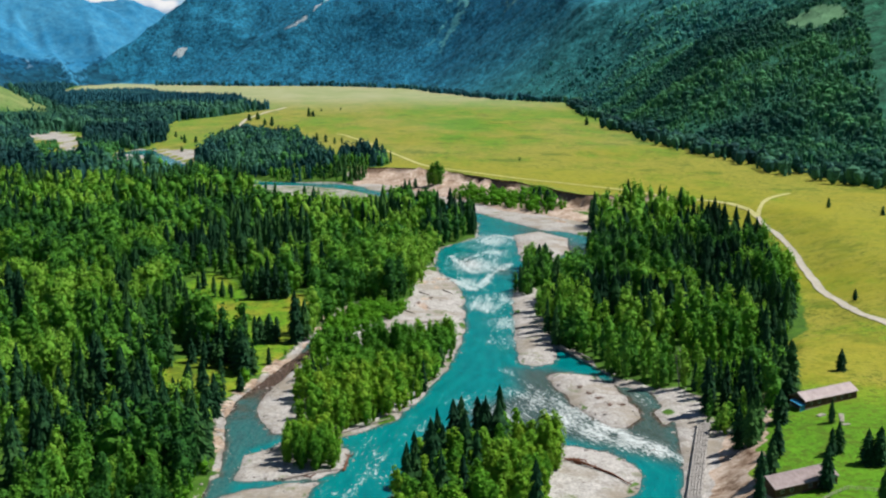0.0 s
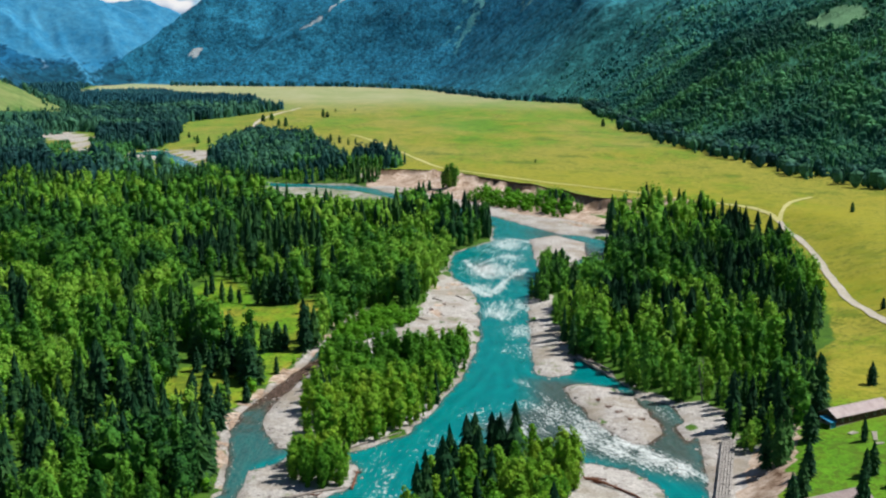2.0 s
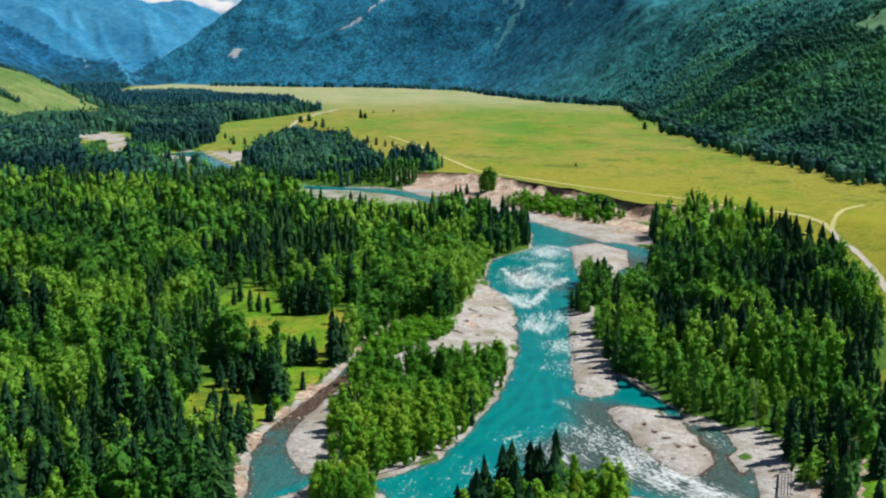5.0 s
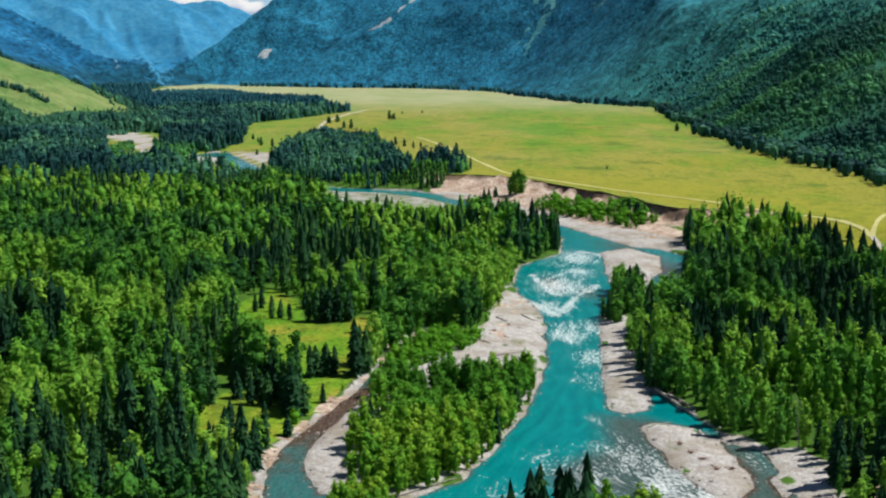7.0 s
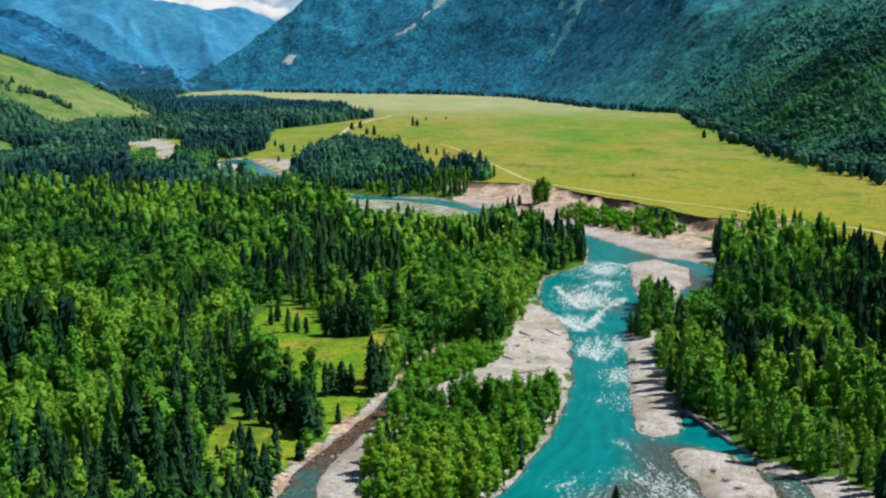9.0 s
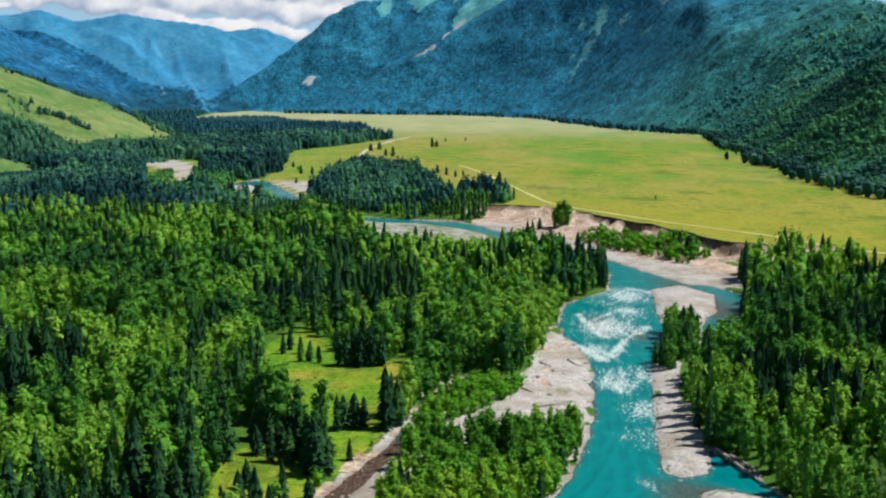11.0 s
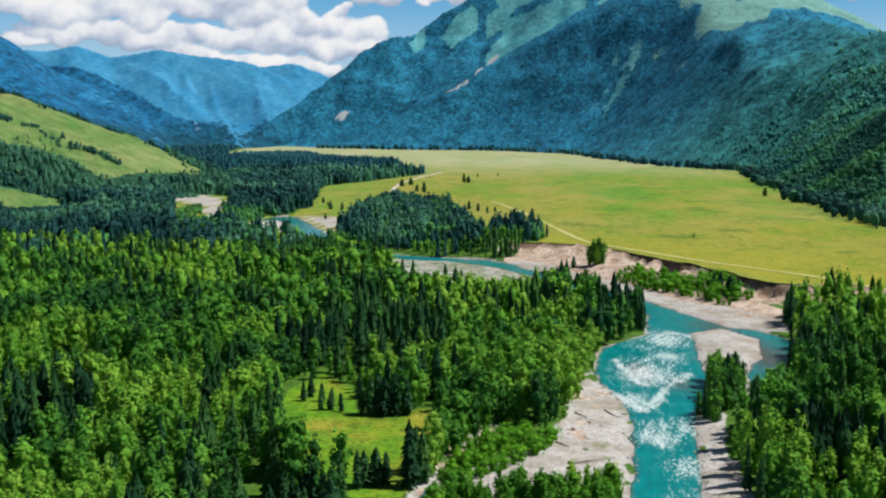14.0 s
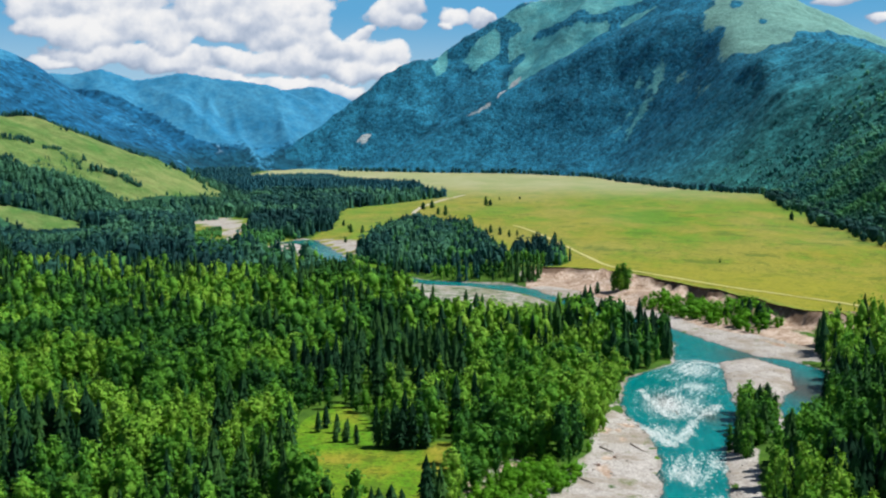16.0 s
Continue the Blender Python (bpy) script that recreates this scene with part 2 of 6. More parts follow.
def mountain_material(name, rough_col, grass_a, grass_b, rock, near_wood=(0.046, 0.235, 0.200), crown=0.10, relief=0.8):
    """A far slope: closed forest of small round crowns, open grass, bare rock."""
    m, nt, b = material(name, 0.95)
    b.inputs["Specular IOR Level"].default_value = 0.1
    n1 = noise_of(nt, 0.006, 6, 0.65)
    n2 = noise_of(nt, 0.05, 5, 0.7)
    cells = node(nt, "ShaderNodeTexVoronoi", Scale=crown)
    nt.links.new(nt.nodes.new("ShaderNodeNewGeometry").outputs["Position"], cells.inputs["Vector"])
    each = mth(nt, "ADD", mth(nt, "MULTIPLY", cells.outputs["Color"], 0.45), mth(nt, "MULTIPLY", noise_of(nt, 0.018, 5, 0.65), 0.9))
    # far slopes carry blue haze in rough_col; near turns the forest greener
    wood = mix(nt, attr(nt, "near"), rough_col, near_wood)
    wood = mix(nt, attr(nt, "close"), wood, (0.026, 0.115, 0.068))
    wood = mix(nt, 1.0, wood, ramp(nt, each, [(0.40, grey(0.40)), (0.66, grey(0.98)), (0.92, grey(1.75))]), "MULTIPLY")
    patch = mth(nt, "ADD", mth(nt, "MULTIPLY", n1, 0.5), mth(nt, "MULTIPLY", noise_of(nt, 0.022, 5, 0.7), 0.5))
    grass = mix(nt, ramp(nt, patch, [(0.41, grey(0)), (0.59, grey(1))]), grass_a, grass_b)
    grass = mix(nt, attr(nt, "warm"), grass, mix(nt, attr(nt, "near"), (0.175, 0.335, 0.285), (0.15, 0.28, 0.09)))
    grass = mix(nt, 1.0, grass, ramp(nt, n2, [(0.3, grey(0.75)), (0.7, grey(1.2))]), "MULTIPLY")
    e = mth(nt, "ADD", mth(nt, "MULTIPLY", mth(nt, "SUBTRACT", n1, 0.5), 0.3), mth(nt, "MULTIPLY", mth(nt, "SUBTRACT", n2, 0.5), 0.8))
    open_ = ramp(nt, mth(nt, "ADD", attr(nt, "grass"), e), [(0.44, grey(0)), (0.54, grey(1))])
    col = mix(nt, open_, wood, grass)
    col = mix(nt, ramp(nt, mth(nt, "ADD", attr(nt, "rock"), e), [(0.48, grey(0)), (0.66, grey(1))]), col, rock)
    # the meadow at the foot takes a haze-paled colour too
    col = mix(nt, attr(nt, "far_pale"), col, (0.31, 0.38, 0.20))
    nt.links.new(col, b.inputs["Base Color"])
    domes = mth(nt, "MULTIPLY", mth(nt, "SUBTRACT", 1.0, cells.outputs["Distance"]), mth(nt, "SUBTRACT", 1.0, open_))
    bump(nt, b, mth(nt, "ADD", mth(nt, "MULTIPLY", domes, 0.35), mth(nt, "MULTIPLY", n2, 1.2)), relief, 6.0)
    return m


# aerial haze is put into this forest and grass as blue
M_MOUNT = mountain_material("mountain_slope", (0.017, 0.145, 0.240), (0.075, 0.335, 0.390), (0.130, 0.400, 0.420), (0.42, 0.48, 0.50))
M_HILL = mountain_material("grassy_hill", (0.018, 0.070, 0.030), (0.080, 0.180, 0.045), (0.215, 0.265, 0.095), (0.30, 0.24, 0.16), (0.020, 0.075, 0.040))
# the range's blue is haze mixed into all its colours
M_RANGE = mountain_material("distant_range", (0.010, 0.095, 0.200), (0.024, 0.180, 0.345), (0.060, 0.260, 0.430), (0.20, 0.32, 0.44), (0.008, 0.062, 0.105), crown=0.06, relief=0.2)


def water_material():
    m, nt, b = material("river_water", 0.12)
    b.inputs["Specular IOR Level"].default_value = 0.07
    run = nt.nodes.new("ShaderNodeCombineXYZ")
    nt.links.new(attr(nt, "down"), run.inputs[0])
    nt.links.new(attr(nt, "across"), run.inputs[1])
    lane = noise_of(nt, 0.30, 5, 0.6, vec=run.outputs[0], stretch=(0.22, 1.0, 1.0))
    chop = noise_of(nt, 0.9, 6, 0.72, vec=run.outputs[0], stretch=(0.42, 1.0, 1.0))
    fine = noise_of(nt, 0.8, 5, 0.72, vec=run.outputs[0], stretch=(0.7, 1.0, 1.0))
    deep = mix(nt, ramp(nt, lane, [(0.3, grey(0)), (0.7, grey(1))]), (0.0, 0.150, 0.165), (0.0, 0.225, 0.225))
    bed = mix(nt, ramp(nt, chop, [(0.35, grey(0)), (0.65, grey(1))]), (0.030, 0.017, 0.011), (0.150, 0.100, 0.072))
    col = mix(nt, attr(nt, "shallow_shade"), deep, bed)
    broken = mth(nt, "ADD", mth(nt, "ADD", mth(nt, "MULTIPLY", lane, 0.22), mth(nt, "MULTIPLY", chop, 0.42)), mth(nt, "MULTIPLY", fine, 0.36))
    f = mth(nt, "ADD", broken, mth(nt, "MULTIPLY", attr(nt, "foam"), 0.25))
    white = ramp(nt, f, [(0.60, grey(0)), (0.66, grey(0.5)), (0.73, grey(1.0))])
    col = mix(nt, white, col, (0.70, 0.75, 0.75))
    nt.links.new(col, b.inputs["Base Color"])
    nt.links.new(mth(nt, "ADD", 0.12, mth(nt, "MULTIPLY", white, 0.6)), b.inputs["Roughness"])
    bump(nt, b, chop, 0.5, 0.5)
    return m


M_WATER = water_material()


def plain_material(name, a, c, scale, rough=0.8, metal=0.0, stretch=None, relief=0.3):
    m, nt, b = material(name, rough, metal)
    n = noise_of(nt, scale, 5, 0.65, stretch=stretch)
    nt.links.new(ramp(nt, n, [(0.3, a), (0.7, c)]), b.inputs["Base Color"])
    bump(nt, b, n, relief, 0.1)
    return m


M_TRACK = plain_material("track_dust", (0.42, 0.38, 0.30), (0.62, 0.58, 0.50), 0.4)
M_PATH = plain_material("worn_grass", (0.42, 0.41, 0.12), (0.58, 0.54, 0.26), 0.3)
M_TURF = plain_material("dry_turf", (0.13, 0.22, 0.015), (0.26, 0.26, 0.03), 0.15)
M_SOIL = plain_material("dark_soil", (0.06, 0.035, 0.02), (0.17, 0.105, 0.06), 0.5)
M_LOG = plain_material("bleached_wood", (0.20, 0.17, 0.15), (0.42, 0.38, 0.34), 2.0, 0.9)
M_ROOT = plain_material("red_brown_wood", (0.10, 0.035, 0.02), (0.22, 0.09, 0.05), 2.0, 0.9)
M_WALL = plain_material("log_wall", (0.055, 0.03, 0.02), (0.16, 0.085, 0.05), 1.5, 0.85, stretch=(0.3, 0.3, 4))
M_ROOF = plain_material("roof_sheet", (0.34, 0.265, 0.265), (0.48, 0.39, 0.385), 0.5, 0.55, stretch=(1.0, 1.0, 1.0))
M_ROOF_B = plain_material("roof_boards", (0.26, 0.205, 0.205), (0.42, 0.34, 0.335), 0.8, 0.8)
M_BLUE = plain_material("blue_tarpaulin", (0.01, 0.16, 0.32), (0.02, 0.26, 0.45), 1.0, 0.5)
M_GLASS = plain_material("dark_glass", (0.01, 0.012, 0.014), (0.02, 0.022, 0.024), 1.0, 0.1)
M_DOOR = plain_material("door_boards", (0.10, 0.06, 0.035), (0.18, 0.11, 0.07), 1.5, 0.8)
M_CAGE = plain_material("gabion_stone", (0.20, 0.19, 0.18), (0.46, 0.43, 0.40), 1.2, 0.9, relief=0.9)
M_STONE = plain_material("river_stone", (0.22, 0.20, 0.18), (0.42, 0.39, 0.36), 0.8, 0.85)
M_POST = plain_material("weathered_rail", (0.32, 0.29, 0.24), (0.50, 0.47, 0.40), 2.0, 0.9)


def cloud_material():
    m = bpy.data.materials.new("cloud_bank")
    m.use_nodes = True
    nt = m.node_tree
    nt.nodes.clear()
    out = nt.nodes.new("ShaderNodeOutputMaterial")
    curl = noise_of(nt, 0.012, 8, 0.6, stretch=(1, 1, 1.3))
    body = mth(nt, "ADD", attr(nt, "cover"), mth(nt, "MULTIPLY", mth(nt, "SUBTRACT", curl, 0.5), 0.9))
    alpha = ramp(nt, body, [(0.42, grey(0)), (0.50, grey(0.6)), (0.62, grey(1))])
    lit = mth(nt, "ADD", attr(nt, "lit"), mth(nt, "MULTIPLY", mth(nt, "SUBTRACT", noise_of(nt, 0.018, 7, 0.6), 0.5), 0.55))
    col = ramp(nt, lit, [(0.18, (0.38, 0.47, 0.62)), (0.40, (0.56, 0.63, 0.76)), (0.62, (0.82, 0.85, 0.91)), (0.80, (0.98, 0.98, 0.99))])
    blue = mix(nt, attr(nt, "high"), (0.40, 0.63, 0.82), (0.13, 0.43, 0.74))
    col = mix(nt, alpha, blue, col)
    em = nt.nodes.new("ShaderNodeEmission")
    nt.links.new(col, em.inputs[0])
    em.inputs[1].default_value = 0.84
    tr = nt.nodes.new("ShaderNodeBsdfTransparent")
    mx = nt.nodes.new("ShaderNodeMixShader")
    nt.links.new(attr(nt, "body"), mx.inputs[0])
    nt.links.new(tr.outputs[0], mx.inputs[1])
    nt.links.new(em.outputs[0], mx.inputs[2])
    nt.links.new(mx.outputs[0], out.inputs[0])
    return m


M_CLOUD = cloud_material()

# ---- plan of the valley, in metres ----
RIVER = [(-292, 1391), (-261, 1448), (-193, 1273), (-165, 1184), (-88, 1084), (-11, 1060), (35, 1004), (65, 944), (102, 862), (142, 792), (170, 722), (142, 656), (117, 612), (97, 599), (86, 578), (73, 475), (68, 436), (82, 440), (86, 458), (92, 451), (98, 421), (104, 400), (113, 390), (111, 355), (102, 317), (92, 287), (70, 210), (-60, 210)]
RIVER_WEST = [(-60, 210), (-44, 304), (-43, 322), (-43, 342), (-45, 359), (-47, 373), (-46, 388), (-42.5, 401), (-35.5, 423), (-25.5, 457), (-20, 483), (-14, 481), (-15.2, 469), (-23.4, 436), (-30.4, 409), (-34, 394), (-34.5, 382), (-31, 366), (-27, 355), (-5, 349), (4, 356), (14, 368), (25, 393), (34, 421), (41, 448), (48, 480), (54, 524), (57, 560), (57, 600), (50, 630), (49, 661), (56, 708), (85, 748), (94, 809), (44, 935), (-5, 1014), (-46, 1046), (-81, 1053), (-165, 1138), (-251, 1267)]
RIVER = RIVER + RIVER_WEST
BAR_MAIN = [(47, 635), (56, 603), (56, 560), (53, 524), (47, 480), (40, 447), (33, 420), (24, 393), (13, 369), (3, 356), (-5, 350), (-27, 356), (-31, 367), (-34.5, 382), (-33.2, 394), (-29.6, 409), (-22.6, 436), (-14.4, 469), (-13, 479), (-7, 491), (9, 512), (20, 541), (32, 567), (34, 613), (44, 652)]
BAR_LEFT = [(1, 549), (-8, 536), (-17, 502), (-23.5, 476), (-30.5, 447), (-41.5, 406), (-48, 385), (-48.5, 371), (-45, 343), (-43, 318), (-42, 318), (-43, 342), (-46.5, 373), (-45, 388), (-42, 401), (-35, 423), (-25, 457), (-19, 483), (-12, 512), (4, 543)]
ISLE_SMALL = [(-35, 314), (-34, 335), (-27, 338), (-24, 346), (-7, 344), (-2, 337), (-2, 325), (-5, 317), (-12, 312.5), (-20, 311)]
ISLE_LOW = [(-38, 300), (-31, 307), (-18, 309.5), (-10, 311), (-14, 302), (-16, 285), (-38, 285)]
ISLE_FRONT = [(8, 256), (9, 296), (23, 332), (41, 347), (56, 345), (67, 333), (80, 327), (85, 309), (80, 296), (68, 282), (62, 251)]
ISLET = [(77, 414), (82, 418), (92, 412), (98, 394), (100, 370), (98, 359), (89, 349), (84, 355), (80, 374), (76, 399)]
BANK_R = [(88, 580), (97, 582), (90, 522), (88, 466), (82, 434), (73, 428), (68, 433), (72, 477)]
BAR_WHITE = [(107, 694), (113, 752), (133, 767), (147, 738), (138, 690), (127, 672), (117, 612), (97, 599), (105, 660)]
STRIP = [(-5, 1090), (50, 1042), (84, 990), (112, 922), (138, 874), (160, 840), (186, 806), (172, 752), (136, 771), (101, 856), (58, 945), (15, 1015)]
BANK_GABION = [(102, 409), (115, 391), (123, 390), (125, 369), (117, 340), (127, 344), (108, 286), (90, 230), (75, 230), (92, 287), (103, 324), (110, 358), (110, 390), (100, 400)]
BAR_UP = [(-165, 1131), (-100, 1058), (-81, 1050), (-46, 1043), (-10, 1012), (14, 976), (18, 945), (-10, 877), (-47, 896), (-64, 948), (-95, 1000)]
BAR_BEND = [(-282, 1390), (-261, 1386), (-240, 1336), (-218, 1250), (-205, 1175), (-235, 1185), (-262, 1250), (-290, 1330)]
SPIT_BEND = [(-262, 1450), (-225, 1420), (-185, 1400), (-180, 1270), (-205, 1330), (-235, 1410)]
BAR_FAR = [(-505, 1716), (-476, 1779), (-410, 1683), (-345, 1450), (-335, 1375), (-358, 1385), (-398, 1538)]
ISLET_LOW = [(104, 351), (105.5, 365), (108, 368.5), (109, 359), (106.5, 351)]
BARS = [ISLET_LOW, ISLE_LOW, BAR_MAIN, BAR_LEFT, ISLE_SMALL, ISLE_FRONT, ISLET, BANK_R, BAR_WHITE, STRIP, BANK_GABION, BAR_UP, BAR_BEND, BAR_FAR, SPIT_BEND]
CLEAR_A = [(-92, 600), (-82, 632), (-64, 604), (-56, 562), (-38, 556), (-33, 572), (-20, 570), (-18, 531), (-24, 500), (-26, 475), (-32, 449), (-37, 425), (-42, 427), (-42, 448), (-46, 468), (-56, 474), (-68, 486), (-80, 520), (-92, 570)]
CLEAR_B = [(-76, 428), (-72, 446), (-61, 449), (-54, 447), (-46, 433), (-41, 416), (-46, 402), (-50, 390), (-56, 386), (-62, 390), (-68, 374), (-73, 395)]
WOOD_BAR = [(-14, 464), (-17, 415), (-20, 397), (-20, 373), (-18, 359), (-10, 354), (-2, 352), (4, 358), (13, 371), (23, 391), (32, 419), (39, 445), (44, 466), (40, 476), (29, 480), (8, 458), (-6, 462)]
BUSH_BAR = [(-16, 483), (-14, 503), (-4, 526), (5, 538), (23, 540), (28, 530), (24, 522), (13, 498), (-4, 480)]
WOOD_SMALL = [(-24, 334), (-22, 320), (-18, 315), (-10, 315), (-5, 324), (-6, 339), (-13, 346), (-23, 345)]
WOOD_FRONT = [(8, 256), (9, 292), (14, 300), (29, 321), (47, 325), (61, 321), (65, 313), (54, 292), (47, 252)]
WOOD_R = [(88, 520), (100, 545), (119, 584), (137, 632), (150, 690), (165, 750), (178, 812), (212, 826), (240, 792), (268, 742), (264, 690), (252, 650), (226, 538), (200, 466), (167, 412), (156, 360), (145, 342), (137, 337), (120, 327), (116, 342), (120, 385), (113, 385), (101, 398), (93, 419), (87, 457), (85, 480)]
WOOD_CLUMP = [(86, 574), (92, 566), (101, 578), (114, 606), (115, 630), (105, 645), (95, 642), (87, 612)]
WOOD_L = [(91, 770), (83, 742), (56, 704), (47, 655), (38, 600), (22, 538), (2, 551), (-29, 458), (-46, 408), (-49, 372), (-46, 335), (-48, 300), (-50, 220), (-330, 220), (-760, 1350), (-900, 1700), (-640, 1980), (-520, 1760), (-420, 1500), (-320, 1300), (-260, 1195), (-170, 1105), (-80, 1025), (-70, 920), (0, 868), (40, 900), (92, 808)]
WEDGE = [(-1000, 3450), (-930, 3720), (-718, 3850), (-466, 3354), (-300, 3050), (-239, 2640), (-177, 2448), (-268, 2152), (-320, 2005), (-254, 1537), (-269, 1428), (-340, 1440), (-400, 1720), (-520, 1862), (-560, 2480), (-950, 2650), (-1400, 3200)]
FAR_WOOD = [(-1500, 3300), (-1000, 3450), (-930, 3720), (-1000, 4200), (-1500, 4330), (-1900, 3700)]
CLEAR_C = CLEAR_C = [(-690, 1465), (-670, 1500), (-604, 1522), (-580, 1530), (-565, 1495), (-600, 1450), (-650, 1452)]
GLADE_FRONT = [(-700, 1480), (-550, 1510), (-490, 1380), (-470, 1240), (-580, 1240), (-680, 1400)]
HILL_MEADOW = [(-1300, 1500), (-900, 1570), (-740, 1650), (-700, 1668), (-653, 1700), (-605, 1685), (-578, 1672), (-558, 1740), (-530, 1815), (-512, 1915), (-560, 2080), (-640, 2400), (-720, 2370), (-760, 2210), (-800, 2040), (-835, 1930), (-870, 1850), (-950, 1700), (-1130, 1500)]
SCRUB_A = [(-150, 1050), (-205, 1045), (-180, 1100), (-190, 1160), (-165, 1130)]
SCRUB_B = SCRUB_B = [(-290, 1190), (-340, 1230), (-410, 1440), (-450, 1610), (-420, 1640), (-345, 1440)]
SCRUB_C = [(-95, 1020), (-75, 905), (-45, 850), (10, 860), (5, 900), (-20, 985)]
GROVE = [(-176, 1252), (-181, 1500), (-160, 1690), (-86, 1600), (-50, 1400), (-20, 1169), (13, 1261), (42, 1290), (40, 1140), (15, 1060), (-16, 1056), (-72, 1080), (-134, 1160)]
TERRACE = [(-10, 1110), (39, 1105), (87, 1065), (132, 983), (163, 926), (187, 864), (215, 790), (262, 740), (258, 660), (222, 520), (190, 450), (165, 400), (140, 350), (121, 322), (112, 300), (105, 280), (99, 262), (85, 150), (200, -600), (4000, -600), (4000, 5000), (-1500, 5000), (-900, 4200), (-520, 3700), (-330, 3500), (-257, 2877), (-189, 2535), (-250, 2174), (-215, 1600), (-180, 1420), (-120, 1260)]
FOOT = [(-1450, 4350), (-1050, 4130), (-700, 4030), (-441, 3960), (-113, 3894), (191, 3692), (394, 2831), (516, 2628), (418, 1790), (405, 1467), (394, 1102), (437, 902), (520, 760), (900, 500), (9000, 300), (9000, 9000), (-1450, 9000)]


def lattice(ix, iy, seed):
    h = np.sin(ix * 127.1 + iy * 311.7 + seed * 74.7) * 43758.5453
    return h - np.floor(h)


def vnoise(x, y, size, seed=0):
    x, y = np.asarray(x, float) / size, np.asarray(y, float) / size
    ix, iy = np.floor(x), np.floor(y)
    u, v = x - ix, y - iy
    u, v = u * u * (3 - 2 * u), v * v * (3 - 2 * v)
    a, b = lattice(ix, iy, seed), lattice(ix + 1, iy, seed)
    c, d = lattice(ix, iy + 1, seed), lattice(ix + 1, iy + 1, seed)
    return (a * (1 - u) + b * u) * (1 - v) + (c * (1 - u) + d * u) * v - 0.5


def fbm(x, y, size, seed=0, octaves=4):
    return sum(vnoise(x, y, size / 2 ** k, seed + k) * 0.5 ** k for k in range(octaves))


def inside(poly, x, y):
    """Metres inside the outline (minus: outside)."""
    x, y = np.asarray(x, float), np.asarray(y, float)
    best, odd = np.full(x.shape, 1e9), np.zeros(x.shape, bool)
    for (ax, ay), (bx, by) in zip(poly, poly[1:] + poly[:1]):
        ex, ey = bx - ax, by - ay
        k = np.clip(((x - ax) * ex + (y - ay) * ey) / (ex * ex + ey * ey + 1e-9), 0, 1)
        best = np.minimum(best, (x - ax - k * ex) ** 2 + (y - ay - k * ey) ** 2)
        if ay != by:
            odd ^= ((ay > y) != (by > y)) & (x < ex * (y - ay) / ey + ax)
    return np.where(odd, 1.0, -1.0) * np.sqrt(best)


def smooth(lo, hi, v):
    k = np.clip((v - lo) / (hi - lo), 0, 1)
    return k * k * (3 - 2 * k)


def plain_level(y):
    return 18.5 + 0.0085 * (y - 830) + 1.06e-5 * np.maximum(y - 2800, 0) ** 2


def terrace_level(y):
    return plain_level(y) - 5.5 * (1 - smooth(380, 620, y))


def water_level(y):
    return np.where(y > 1500, plain_level(y) - 5.2, 0.02 * np.maximum(y - 550, 0))


def in_water(x, y):
    """Metres from the nearest shore into the water."""
    wob = 2.6 * fbm(x, y, 13, 5, 4)
    w = inside(RIVER, x, y) + wob
    for bar in BARS:
        w = np.minimum(w, -inside(bar, x, y) - wob)
    return w


def on_bar(x, y):
    g = np.full(np.shape(x), -1e9)
    for bar in BARS:
        g = np.maximum(g, inside(bar, x, y))
    return g


def terrace_share(x, y):
    t = inside(TERRACE, x, y) + 7 * fbm(x, y, 30, 11) + 4 * fbm(x, y, 11, 14)
    steep = smooth(800, 870, y) * (1 - smooth(1130, 1250, y))
    return steep * (0.42 * smooth(-74, -8, t) + 0.58 * smooth(-15, -2.0, t)) + (1 - steep) * (smooth(-8, 62, t) * smooth(400, 470, y) + smooth(-9, 7, t) * (1 - smooth(400, 470, y)))


def height(x, y):
    x, y = np.asarray(x, float), np.asarray(y, float)
    w = in_water(x, y)
    z = np.where(w > 0, -np.minimum(2.2, 0.25 * w), np.minimum(1.0, -0.10 * w) + 1.6 * smooth(8, 50, -w))
    z = z + water_level(y)
    share = terrace_share(x, y)
    z = z + share * (terrace_level(y) - water_level(y) - 2.0)
    rough = smooth(0.05, 0.5, share) * (1 - smooth(0.5, 0.98, share)) * smooth(800, 870, y) * (1 - smooth(1130, 1250, y))
    z = z + rough * (6 * fbm(x, y, 15, 21) + 9 * fbm(0.62 * x - 0.78 * y, 0.25 * (0.78 * x + 0.62 * y), 11, 22)) + 0.5 * fbm(x, y, 40, 3) * (w < -1) + 2.0 * fbm(x, y, 160, 4) * share
    return z


def along(ridge, slope, x, y):
    """Height of the flanks that fall from a ridge line."""
    z = np.full(np.shape(x), -1e9)
    for (ax, ay, az), (bx, by, bz) in zip(ridge, ridge[1:]):
        ex, ey = bx - ax, by - ay
        k = np.clip(((x - ax) * ex + (y - ay) * ey) / (ex * ex + ey * ey), 0, 1)
        d = np.hypot(x - ax - k * ex, y - ay - k * ey)
        z = np.maximum(z, az + k * (bz - az) - slope * d)
    return z


